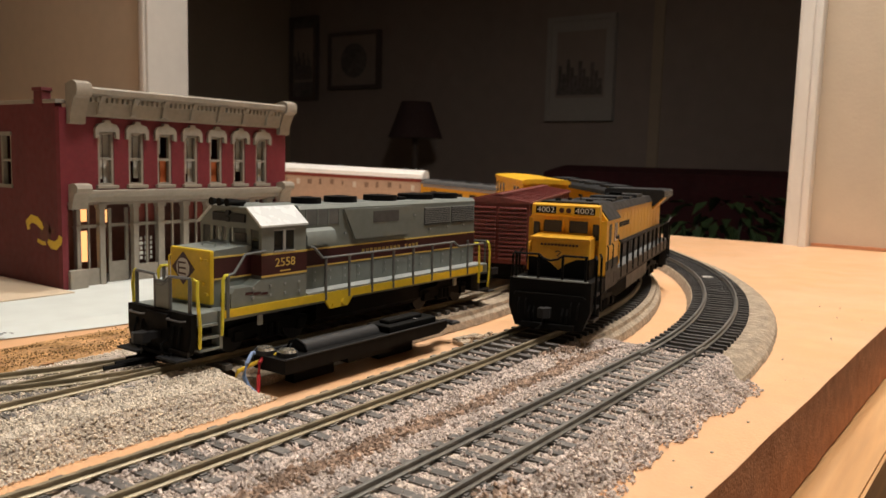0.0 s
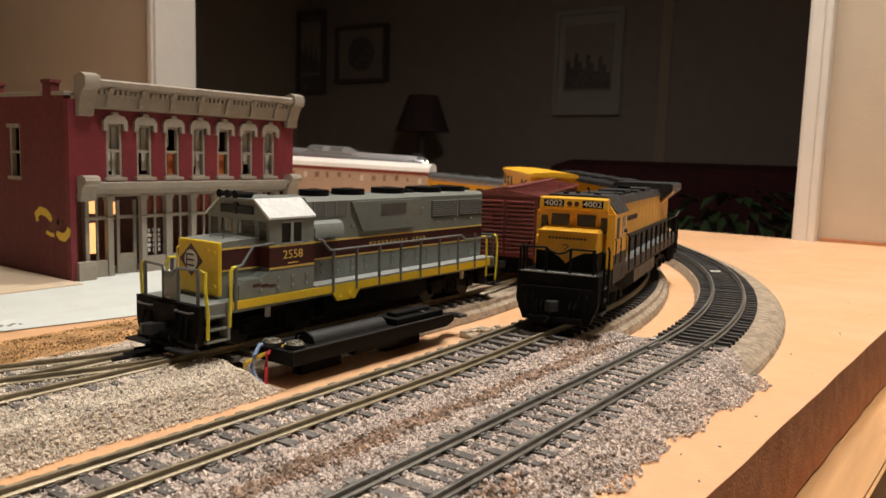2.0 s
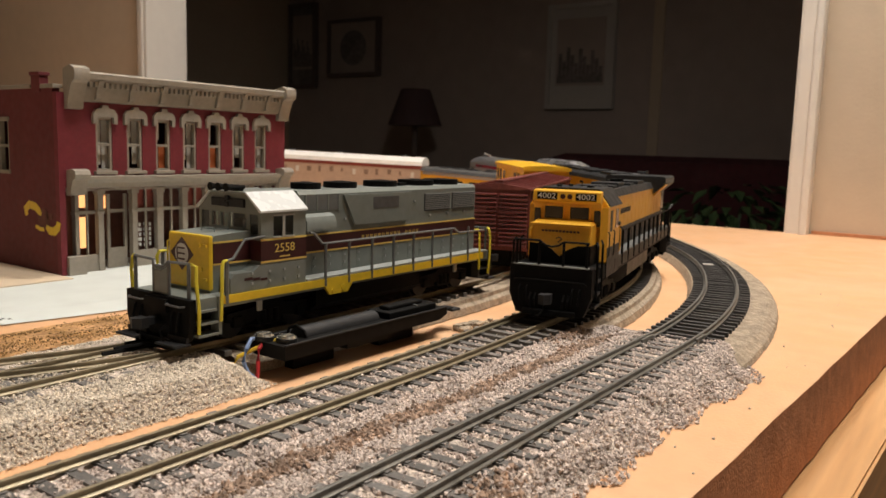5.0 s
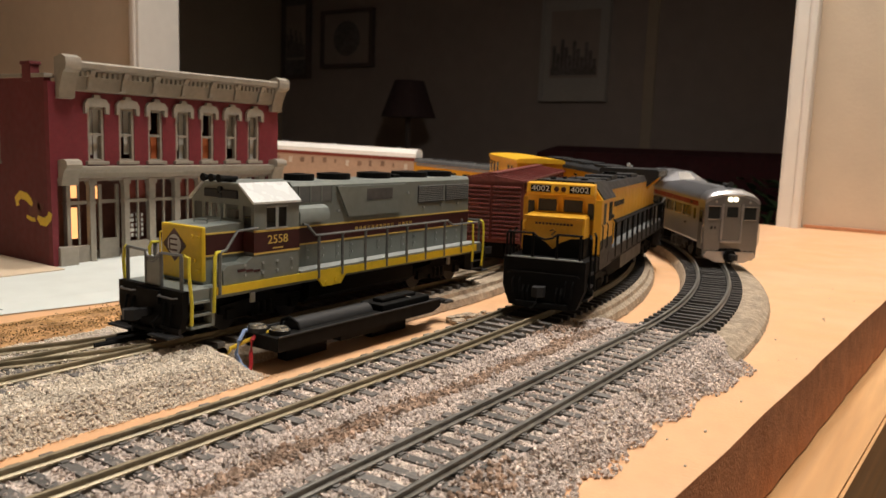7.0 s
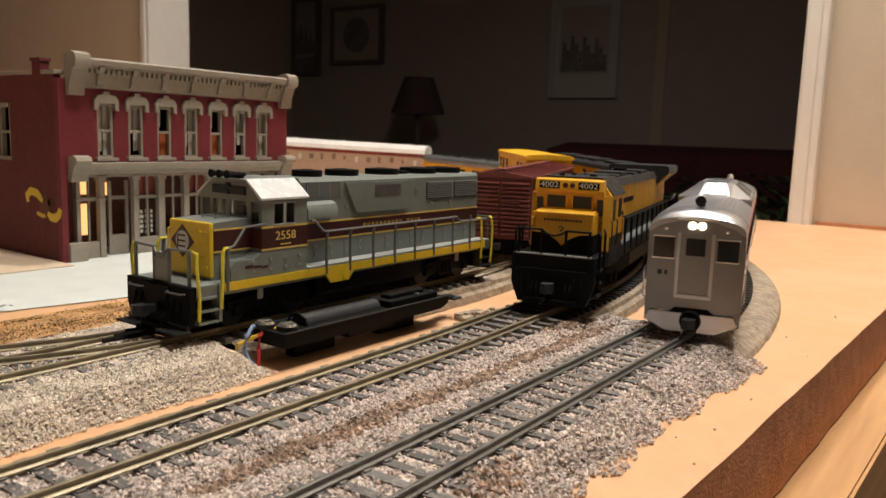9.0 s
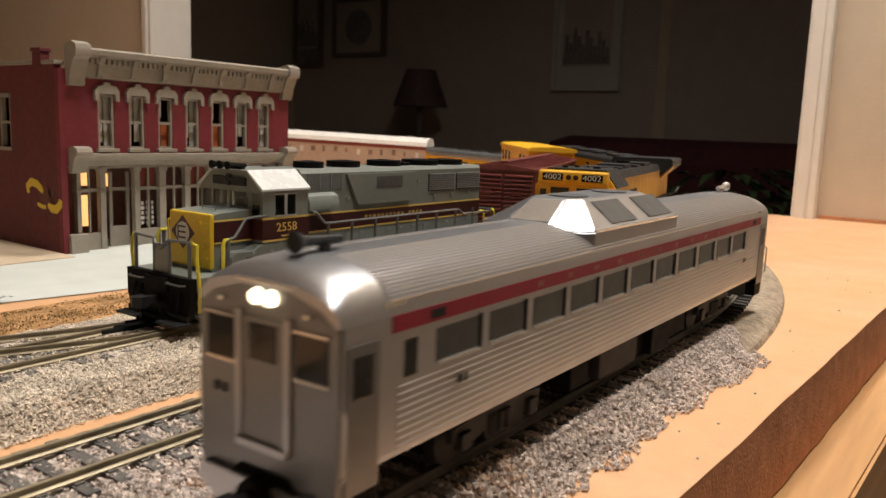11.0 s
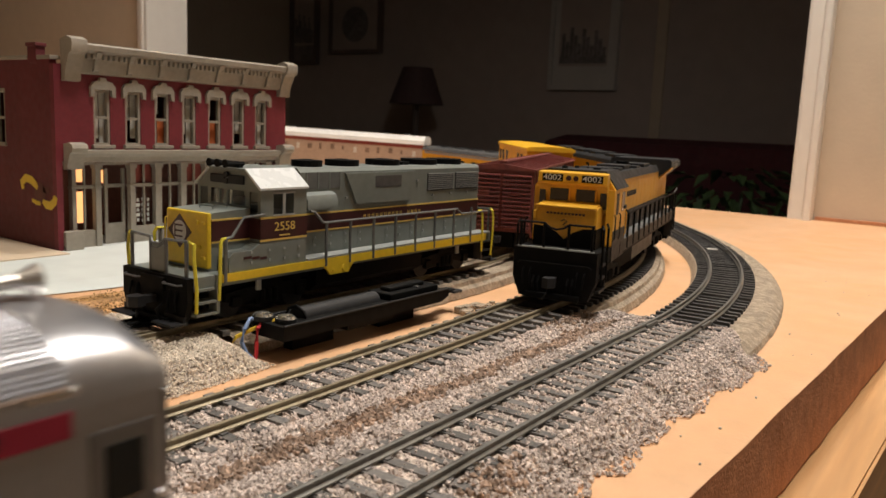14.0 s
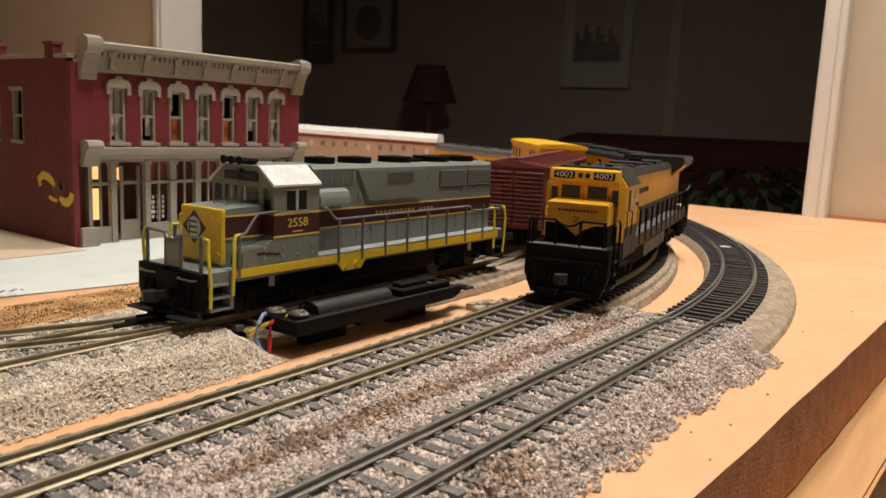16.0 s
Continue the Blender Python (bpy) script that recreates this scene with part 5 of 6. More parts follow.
def rail_car():
    """Fluted stainless railcar; front end at +x."""
    t = thing("railcar", pose(0, 0, 0), "fluted silver railcar with a red band, rounding the loop", "railcar")
    F = RX
    bm = nb()
    prism(bm, [(-16.5, 12.6), (-16.9, 14), (-16.9, 36), (16.9, 36), (16.9, 14), (16.5, 12.6)], -F + 0.8, F - 0.8)
    body = part("body", bm, "silver_paint", t)
    # roof: curved, dropping at both ends
    bm = nb()
    rows = []
    ends = [(-F, 0.0), (-F + 1.2, 0.45), (-F + 4, 0.8), (-F + 9, 1.0)]
    stations = ends + [(-x, f) for x, f in reversed(ends)]
    for x, f in stations:
        row = []
        for i in range(25):
            a = math.pi * i / 24
            y = -17.0 * math.cos(a)
            z = 38.2 + (6.0 + 3.2 * f) * (math.sin(a) ** 0.72 if 0 < i < 24 else 0)
            row.append(bm.verts.new((x * K, y * K, z * K)))
        rows.append(row)
    for a, b in zip(rows, rows[1:]):
        for i in range(24):
            bm.faces.new((a[i], a[i + 1], b[i + 1], b[i]))
    for r in (rows[0], rows[-1]):
        bm.faces.new(r)
    roof = part("roof", bm, "silver_paint", t, smooth=True)
    for i in range(2, 43):
        a = math.pi * i / 45
        if abs(math.cos(a)) < 0.22:
            continue
        y, z = -17.0 * math.cos(a), 38.2 + 9.2 * math.sin(a) ** 0.72
        part("roof_flute", tube(nb(), [(-F + 12, y, z - 0.12), (F - 12, y, z - 0.12)], 0.34, sides=6), "silver_paint", roof, smooth=True)
    for s in (-1, 1):
        panel("red_band", t, -F + 12, F - 13, s * 16.7, s * 17.15, 35.3, 38.3, "stripe_red", label="dark red letter band")
        panel("band_plain", t, -F + 0.9, -F + 12, s * 16.7, s * 17.0, 35.6, 38.3, "silver_paint")
        panel("band_plain", t, F - 13, F - 0.9, s * 16.7, s * 17.0, 35.6, 38.3, "silver_paint")
        bars("band_lettering", t, pose(0, s * 17.2 * K, 36.8 * K), [(-62 + i * 14.5 + d, 0, 0.4, 1.3) for i in range(10) for d in (-0.8, 0.7)], "car_peach")
        for xm in (F - 26, -F + 22):
            bars("band_mark", t, pose(0, s * 17.2 * K, 36.8 * K), [(xm, 0, 4.4, 1.7)], "charcoal")
        for i in range(9):
            z = 14.2 + i * 1.36
            bm = nb()
            prism(bm, [(s * 16.8, z - 0.5), (s * 17.06, z - 0.25), (s * 17.06, z + 0.25), (s * 16.8, z + 0.5)], -F + 14, F - 15)
            part("side_flute", bm, "silver_paint", body)
        # windows, from the front end backwards
        for d0, d1 in ((25.8, 40.4), (44.1, 58.3), (62, 76.6), (80.5, 95), (98.8, 113.3), (117.5, 132.5), (136.5, 151.5), (156, 171), (176, 191), (196, 211), (216, 231)):
            x0, x1 = F - d1, F - d0
            w = panel("window", body, x0, x1, s * 16.6, s * 17.0, 27.4, 33.9, "window_grey", 0.3)
            panel("window_sill", w, x0, x1 - 0.4, s * 16.9, s * 17.5, 26.9, 27.4, "silver_shiny")
            panel("window_frame", w, x0 - 0.5, x0, s * 16.9, s * 17.4, 27, 34.2, "charcoal")
        panel("vestibule_window", body, F - 20.5, F - 16.5, s * 16.6, s * 17.0, 26.5, 33.5, "dark_window", 0.3)
        for e in (-1, 1):
            xd = e * (F - 5.8)
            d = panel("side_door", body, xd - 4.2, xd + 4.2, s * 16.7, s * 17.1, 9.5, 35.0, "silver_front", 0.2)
            panel("door_window", d, xd - 2.4, xd + 2.4, s * 17.0, s * 17.25, 26, 33, "dark_window", 0.2)
            rod(d, [(xd + e * 5, s * 17.2, 13), (xd + e * 5, s * 17.9, 14), (xd + e * 5, s * 17.9, 24), (xd + e * 5, s * 17.2, 25)], 0.3, "silver_shiny", "grab_iron")
            panel("step_well", body, xd - 4.6, xd + 4.6, s * 13, s * 16.8, 4.6, 9.4, "black_plastic")
            panel("marker_lamp", body, e * (F - 14) - 3, e * (F - 14) + 3, s * 15.9, s * 16.9, 39.6, 40.8, "silver_shiny", 0.3)
            bars("side_number", body, pose(e * (F - 34) * K, s * 17.45 * K, 22.6 * K), [(-1.6, 0, 0.9, 1.7), (0.4, 0, 1.4, 1.7)], "charcoal")
    # ends
    for e in (-1, 1):
        X = e * (F - 0.8)
        bm = nb()
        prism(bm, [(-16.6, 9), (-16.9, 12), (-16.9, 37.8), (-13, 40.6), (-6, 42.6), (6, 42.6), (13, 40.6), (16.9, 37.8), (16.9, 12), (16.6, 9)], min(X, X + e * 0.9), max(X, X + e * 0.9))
        end = part("end_wall", bm, "silver_front", t, "plain silver end with door, darkened for its shaded side")
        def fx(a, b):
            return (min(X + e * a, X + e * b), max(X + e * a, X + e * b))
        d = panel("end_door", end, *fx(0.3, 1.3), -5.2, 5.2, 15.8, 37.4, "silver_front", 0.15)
        for y in (-6.0, 6.0):
            panel("door_post", end, *fx(0.6, 1.6), y - 0.6, y + 0.6, 14.6, 38.2, "silver_paint")
        panel("door_sill", end, *fx(0.6, 2.0), -6.4, 6.4, 14.2, 15.6, "silver_paint", 0.2)
        panel("door_window", d, *fx(1.2, 1.45), -3.4, 3.4, 30.0, 36.4, "dark_window", 0.2)
        for s in (-1, 1):
            w = panel("end_window", end, *fx(0.7, 1.05), s * 11.2 - 3.7, s * 11.2 + 3.7, 28.7, 36.4, "dark_window", 0.2)
            for z in (28.5, 36.6):
                panel("window_trim", w, *fx(0.9, 1.4), s * 11.2 - 4.0, s * 11.2 + 4.0, z - 0.25, z + 0.25, "silver_shiny")
            panel("class_lamp", end, *fx(0.8, 1.7), s * 10.6 - 0.7, s * 10.6 + 0.7, 39.0, 39.9, "silver_shiny", 0.2)
            bm = nb()
            prism(bm, [(s * 3.2, 8.6), (s * 14.6, 8.6), (s * 16.4, 5.6), (s * 9, 1.8), (s * 2.4, 1.8), (s * 3.4, 4.6)], *fx(0.2, 2.4))
            part("pilot_plate", bm, "silver_paint", end)
            bm = nb()
            prism(bm, [(s * 15.8, 14), (s * 16.8, 14), (s * 16.6, 5.5), (s * 14, 3)], *fx(-0.6, 0.9))
            part("corner_plate", bm, "silver_front", end)
        bars("end_number", end, Matrix.Translation(((X + e * 1.05) * K, e * -11.2 * K, 23.2 * K)) @ pose(0, 0, 0, 0, 0, 90), [(-1.0, 0, 1.6, 1.7), (1.2, 0, 1.0, 1.7)], "charcoal")
        bm = nb()
        prism(bm, [(-5.8, 10.5), (5.8, 10.5), (8.6, 8.2), (-8.6, 8.2)], *fx(0.7, 1.3))
        part("coupler_pocket", bm, "black_plastic", end)
        bm = nb()
        disc(bm, (X + e * 0.8, 0, 6.0), "x", 4.2, e * 3.4, 3.6, sides=18)
        part("coupler_housing", bm, "black_plastic", end)
        coupler(t, X + e * 1.5, e, 6.2)
        for y in (-1.7, 1.7):
            bm = nb()
            disc(bm, (X + e * 0.8, y, 41.0), "x", 1.5, e * 0.9, 1.25, sides=18)
            part("headlight", bm, "headlight_glow" if e > 0 else "silver_shiny", end, "lit warm headlight" if e > 0 else "")
        panel("roof_visor", end, *fx(-1.6, 1.2), -7.4, 7.4, 43.2, 43.9, "silver_shiny", 0.25)
        bm = nb()
        tube(bm, [(e * (F - 14), 0, 46.2), (e * (F - 14), 0, 49)], 1.3, sides=10)
        tube(bm, [(e * (F - 18), 0, 49.2), (e * (F - 9), 0, 49.6)], 0.9, sides=10)
        disc(bm, (e * (F - 9), 0, 49.6), "x", 1.0, e * 2.6, 2.0, sides=14)
        part("air_horn", bm, "charcoal" if e > 0 else "silver_shiny", roof, smooth=True)
    # radiator blister
    x1, x0 = F - 86, F - 157
    bm = nb()

    def ring(front, corner, back, w, n, z):
        half = [(x1 - front, n, z), (x1 - corner, w, z), (x0 + back + 4, w, z), (x0 + back, n, z)]
        return half + [(x, -y, zz) for x, y, zz in reversed(half)]

    rings = (ring(-2, 6.5, 0, 16.5, 7.2, 39.2), ring(-1, 6.5, 0, 16.4, 7.0, 45.7), ring(13, 17.5, 8, 7.6, 4.6, 52.6))
    vs = [[bm.verts.new(Vector(p) * K) for p in r] for r in rings]
    for a, b in zip(vs, vs[1:]):
        for i in range(8):
            bm.faces.new((a[i], a[(i + 1) % 8], b[(i + 1) % 8], b[i]))
    bm.faces.new(vs[2])
    bmesh.ops.recalc_face_normals(bm, faces=bm.faces[:])
    bmesh.ops.bevel(bm, geom=bm.edges[:], offset=0.4 * K, segments=2, affect="EDGES")
    blister = part("radiator_blister", bm, "silver_paint", t, "raised roof hump with dark grilles")
    for s in (-1, 1):
        for a, b in ((x1 - 37, x1 - 20), (x1 - 64, x1 - 46)):
            bm = nb()
            p = [Vector((a, s * 15.2, 46.64)), Vector((b, s * 15.2, 46.64)), Vector((b, s * 8.6, 51.82)), Vector((a, s * 8.6, 51.82))]
            n = Vector((0, s * 0.617, 0.787)) * 0.25
            q = [bm.verts.new((v + n) * K) for v in p] + [bm.verts.new((v - n) * K) for v in p]
            bm.faces.new(q[:4])
            for i in range(4):
                bm.faces.new((q[i], q[(i + 1) % 4], q[4 + (i + 1) % 4], q[4 + i]))
            part("blister_grille", bm, "dark_grey", blister, "dark grey sloped grille")
        rod(blister, [(x0 + 5, s * 16.3, 45.8), (x1 - 7, s * 16.3, 45.8)], 0.45, "silver_shiny", "drip_rail")
    # brighter plate laid on the front facet to give its white highlight
    bm = nb()
    p = [Vector((x1 - 2.4, -5.6, 47.38)), Vector((x1 - 2.4, 5.6, 47.38)), Vector((x1 - 12, 4.3, 52.11)), Vector((x1 - 12, -4.3, 52.11))]
    n = Vector((0.442, 0, 0.897)) * 0.2
    q = [bm.verts.new((v + n) * K) for v in p] + [bm.verts.new((v - n) * K) for v in p]
    bm.faces.new(q[:4])
    for i in range(4):
        bm.faces.new((q[i], q[(i + 1) % 4], q[4 + (i + 1) % 4], q[4 + i]))
    part("blister_front", bm, "silver_shiny", blister, "bright plate for the highlight on the hump's front facet")
    for x in (x0 + 20, x1 - 24):
        bm = nb()
        disc(bm, (x, 0, 52.4), "z", 5.4, 0.6, sides=24)
        part("roof_fan", bm, "silver_front", blister)
    # underneath
    panel("floor_beam", t, -F + 2, F - 2, -11, 11, 10.6, 12.8, "black_plastic", 0.2)
    panel("engine_tray", t, -46, 36, -13, 13, 4.0, 12.6, "black_plastic", 0.4)
    for xa, xb, w, z in ((-24, -8, 15.6, 3.4), (4, 30, 15.6, 4.6), (36, 46, 15, 5.4)):
        panel("underfloor_box", t, xa, xb, -w, w, z, 12.8, "charcoal" if xa == 4 else "black_plastic", 0.4)
    for s in (-1, 1):
        tr_ = truck("truck", t, s * TRUCK / K, (-14, 14), frame_mat="charcoal", base=28)
    return t


# ---- the vehicles in their places ----
def mid(s):
    return loop(s, MID)


def arc_s(a):
    return R1 * radians(a) if a <= 36 else R1 * TURN + (radians(a) - TURN) * R2


grey_locomotive(pose(0.2448, YC, RT1, 0, 0, 180))
yellow_locomotive(on_track(mid, 0.1165 - 0.066, 0.1165 + 0.066))
boxcar(on_track(spur, 0.30 + RC * radians(11.4), 0.30 + RC * radians(25.2)))
caboose(on_track(spur, 0.30 + RC * radians(32.2), 0.30 + RC * radians(45.2)))
dark_locomotive(on_track(mid, arc_s(36), arc_s(54)))
low_unit(on_track(mid, arc_s(68), arc_s(86)))
coach(on_track(mid, arc_s(99), arc_s(128)))
railcar = rail_car()
# ---- the model shop building ----
def shop(m):
    t = thing("shop_building", m, "two-storey dark red brick model shop with stone-grey trim", "building")
    Wd, D, H = 166, 150, 103
    WX = [22.2 + 19.4 * i for i in range(7)]
    WW, WZ0, WZ1 = 10.0, 58.0, 88.6
    # front wall of the upper floor: piers between the window openings
    def holed_wall(name, us, ws, mat, at, label):
        """A wall as one mesh: a grid of cells with some left open. us and ws: the lines and which cells are open."""
        bm = nb()
        lines, rows, is_open = us, ws[0], ws[1]
        idx = {}
        for i, u in enumerate(lines):
            for j, z in enumerate(rows):
                for k2, dp in enumerate((0, 4)):
                    idx[i, j, k2] = bm.verts.new([c * K for c in at(u, dp, z)])
        def solid_cell(i, j):
            return 0 <= i < len(lines) - 1 and 0 <= j < len(rows) - 1 and not is_open(i, j)
        for i in range(len(lines) - 1):
            for j in range(len(rows) - 1):
                if not solid_cell(i, j):
                    continue
                for k2 in (0, 1):
                    bm.faces.new((idx[i, j, k2], idx[i + 1, j, k2], idx[i + 1, j + 1, k2], idx[i, j + 1, k2]))
                for di, dj, a, b in ((-1, 0, (0, 0), (0, 1)), (1, 0, (1, 0), (1, 1)), (0, -1, (0, 0), (1, 0)), (0, 1, (0, 1), (1, 1))):
                    if not solid_cell(i + di, j + dj):
                        bm.faces.new((idx[i + a[0], j + a[1], 0], idx[i + b[0], j + b[1], 0], idx[i + b[0], j + b[1], 1], idx[i + a[0], j + a[1], 1]))
        return part(name, bm, mat, t, label)

    fx_ = [0, 3.5] + [v for x in WX for v in (x, x + WW)] + [Wd - 6, Wd]
    holed_wall("front_wall", fx_, ([0, 49, WZ0, WZ1, 101], lambda i, j: (j == 0 and 0 < i < len(fx_) - 2) or (j == 2 and i % 2 == 0 and 0 < i < len(fx_) - 2)), "brick_red",
               lambda u, dp, z: (u, dp, z), "dark red painted brick front")
    # side wall with window openings
    SY = [(53, 66), (80, 93), (110, 123)]
    fy_ = [4] + [v for a in SY for v in a] + [D]
    holed_wall("side_wall", fy_, ([0, 56, 86, H], lambda i, j: j == 1 and i % 2 == 1), "brick_shaded",
               lambda u, dp, z: (dp, u, z), "plain dark red brick side wall, its colour darkened for shade")
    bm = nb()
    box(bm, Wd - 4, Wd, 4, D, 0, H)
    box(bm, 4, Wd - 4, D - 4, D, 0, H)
    part("rear_wall", bm, "brick_shaded", t)
    panel("roof", t, 4, Wd - 4, 4, D - 4, 96, 98, "dark_grey")
    panel("floor_slab", t, 4, Wd - 4, 5, D - 4, 50, 52, "interior_dark")
    # side coping and chimneys
    for y0, y1 in ((2, 15.5), (25.5, 78), (89, D)):
        panel("coping", t, -0.8, 5, y0, y1, H, H + 2.2, "stone_trim", 0.3)
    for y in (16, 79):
        panel("chimney", t, -0.6, 4.6, y, y + 9, H - 2, H + 7, "brick_shaded", 0.3)
        panel("chimney_cap", t, -1.2, 5.2, y - 0.8, y + 9.8, H + 7, H + 9, "brick_shaded", 0.3)
    # cornice with dentils and brackets
    bm = nb()
    prism(bm, [(0, 96.5), (-3, 97), (-3.4, 99), (-5.5, 107), (-9, 109), (-9.4, 111.6), (-8.4, 112.6), (2, 112.6), (2, 96.5)], 8, Wd - 3)
    cornice = part("cornice", bm, "stone_trim", t, "moulded stone-grey cornice", smooth=True)
    n = 44
    for i in range(n):
        x = 15 + i * (Wd - 24) / n
        panel("dentil", cornice, x, x + 1.6, -7.4, -4.4, 104.6, 107.4, "stone_trim")
    for i in range(7):
        x = 20 + i * 20.6
        bm = nb()
        prism(bm, [(-3, 97.5), (-5.2, 98.5), (-6.5, 104), (-8.8, 108), (-3, 108)], x, x + 3.2)
        part("cornice_bracket", bm, "stone_trim", cornice)
    for x in (4.2, Wd - 8.5):
        for z0, z1, dp in ((92, 115.6, 10.5), (44.6, 59.6, 8.5)):
            hh = z1 - z0
            bm = nb()
            prism(bm, [(0.5, z0), (-3.4, z0 + 0.5), (-4.2, z0 + hh * 0.25), (-dp * 0.75, z0 + hh * 0.6), (-dp, z0 + hh * 0.66), (-dp - 0.8, z0 + hh * 0.8),
                       (-dp, z0 + hh * 0.93), (-dp * 0.6, z1), (0.5, z1 - hh * 0.08)], x, x + 9)
            part("corner_bracket", bm, "stone_trim", t, smooth=True)
    # ledge over the shop front
    bm = nb()
    prism(bm, [(0, 48.6), (-2.6, 49), (-3.2, 51.5), (-5.6, 53.6), (-5.8, 55.2), (0.5, 55.6)], 12, Wd - 4)
    part("ledge", bm, "stone_trim", t, smooth=True)
    # upper windows
    rnd = random.Random(5)
    for k_, x in enumerate(WX):
        bm = nb()
        c = x + WW / 2
        prism(bm, [(c - 7.4, 84.6), (c - 7.4, 90.2), (c - 5.6, 92.8), (c - 2.2, 93.6), (c - 1.6, 95.2), (c + 1.6, 95.2), (c + 2.2, 93.6), (c + 5.6, 92.8), (c + 7.4, 90.2),
                   (c + 7.4, 84.6), (c + 5.2, 85.2), (c + 5.0, 88.6), (c - 5.0, 88.6), (c - 5.2, 85.2)], -2.2, 0.4, axis="y")
        w = part("window", bm, "stone_trim", t, "tall sash window with a carved hood")
        panel("window_sill", w, c - 6.6, c + 6.6, -2.4, 2, 56.2, 58.2, "stone_trim", 0.3)
        bm = nb()
        for x0, x1 in ((x, x + 1.4), (x + WW - 1.4, x + WW)):
            box(bm, x0, x1, 0.6, 3.2, WZ0, WZ1)
        box(bm, x + 1.4, x + WW - 1.4, 0.6, 3.2, WZ1 - 1.6, WZ1)
        box(bm, x + 1.4, x + WW - 1.4, 0.6, 3.2, WZ0, WZ0 + 1.4)
        box(bm, x + 1.4, x + WW - 1.4, 0.9, 2.6, 72.5, 74)
        part("sash", bm, "stone_trim", w)
        hang = (0.9, 0.55, 0.25, 0.8, 0.35, 0.95, 0.5)[k_]
        panel("curtain", w, x + 0.5, x + WW * 0.55, 5.0, 5.4, WZ1 - 30 * max(hang, 0.4), WZ1, "curtain_white")
        if k_ in (2, 4):
            panel("curtain", w, x + WW * 0.5, x + WW - 0.5, 5.0, 5.4, WZ0, WZ0 + 16, "curtain_orange")
        else:
            panel("curtain", w, x + WW * 0.62, x + WW - 0.3, 5.0, 5.4, WZ0 + (k_ % 3) * 4, WZ1, "curtain_white")
    for y0, y1 in SY:
        bm = nb()
        box(bm, 0.4, 3.2, y0, y0 + 1.8, 56, 86)
        box(bm, 0.4, 3.2, y1 - 1.8, y1, 56, 86)
        box(bm, -1.0, 3.2, y0 - 1, y1 + 1, 85, 87.4)
        box(bm, -1.0, 3.2, y0 - 1, y1 + 1, 54.6, 56.6)
        box(bm, 0.6, 2.6, y0, y1, 70, 71.6)
        w = part("side_window", bm, "stone_trim", t)
        panel("curtain", w, 5, 5.4, y0 + 0.5, y1 - 5, 57, 86, "curtain_white")
    # shop front: plinth, piers, doors, glazing bars
    panel("plinth", t, 3, 13.5, -2.4, 3, 0, 10.5, "stone_trim", 0.4)
    panel("plinth", t, Wd - 12, Wd - 2, -2.4, 3, 0, 10.5, "stone_trim", 0.4)
    for x0, x1 in ((10.5, 13), (24.5, 28), (46.5, 50), (63.5, 68), (82, 86), (100, 104), (118, 122), (136, 140), (152, 156)):
        p = panel("pier", t, x0, x1, 3.4, 7.4, 0, 48.6, "stone_trim", 0.3)
        panel("pier_cap", p, x0 - 0.7, x1 + 0.7, 2.8, 7.6, 44.6, 47.6, "stone_trim", 0.2)
        panel("pier_collar", p, x0 - 0.5, x1 + 0.5, 3.0, 7.6, 33.4, 34.8, "stone_trim", 0.2)
    for x0, x1 in ((13, 24.5), (50, 63.5), (68, 82), (86, 100), (104, 118), (122, 136), (140, 152)):
        panel("stall_riser", t, x0, x1, 4.4, 7, 0, 9.6, "stone_trim", 0.2)
        panel("transom_bar", t, x0, x1, 5.2, 7, 33.2, 35.2, "stone_trim")
        if x0 in (50, 86):
            panel("blind", t, x0 + 0.5, x1 - 0.5, 7.4, 7.8, 35, 48, "car_maroon")
        bm = nb()
        box(bm, x0 + (x1 - x0) * 0.48, x0 + (x1 - x0) * 0.56, 5.4, 6.8, 9.6, 48)
        part("glazing_bar", bm, "stone_trim", t)
    d = panel("shop_door", t, 33.5, 46.5, 9.2, 10.6, 0, 12, "stone_trim", 0.2)
    for x0, x1 in ((33.5, 35.4), (44.6, 46.5)):
        panel("door_stile", d, x0, x1, 9.2, 10.6, 12, 44, "stone_trim")
    panel("door_rail", d, 35.4, 44.6, 9.2, 10.6, 33, 35, "stone_trim")
    panel("fascia", t, 3.5, Wd - 6, 3.5, 7, 46.6, 49.5, "stone_trim")
    bars("window_sign", t, pose(57 * K, 6.9 * K, 18 * K), [(-3.5, 7 - r * 3.0, 1.6 + (r % 2), 2) for r in range(5)] + [(0, 7.4 - r * 3.2, 2.2, 2) for r in range(5)] +
         [(3.4, 7 - r * 3.0, 1.4, 2) for r in range(5)], "curtain_white")
    # lit back room seen through the glazing
    panel("inner_wall", t, 5, Wd - 5, 40, 42, 0, 50, "interior_dark")
    for x0, x1, z0, z1 in ((17.2, 22.0, 13, 31), (17.2, 22.0, 36.5, 44), (31.5, 35.0, 35.6, 43)):
        panel("lit_pane", t, x0, x1, 12, 12.6, z0, z1, "shop_glow", label="warm lit pane inside the shop")
    # painted emblem on the side wall: yellow S-shaped scroll round a dark disc
    def ribbon(pts, mat, nm):
        bm = nb()
        prev = None
        pts = [(y - 3.0, z, w) for y, z, w in pts]
        for i, (y, z, w) in enumerate(pts):
            j0, j1 = pts[max(i - 1, 0)], pts[min(i + 1, len(pts) - 1)]
            dy, dz = j1[0] - j0[0], j1[1] - j0[1]
            l = math.hypot(dy, dz)
            ny, nz = -dz / l * w * 1.35, dy / l * w * 1.35
            cur = (bm.verts.new((-0.35 * K, (y + ny) * K, (z + nz) * K)), bm.verts.new((-0.35 * K, (y - ny) * K, (z - nz) * K)))
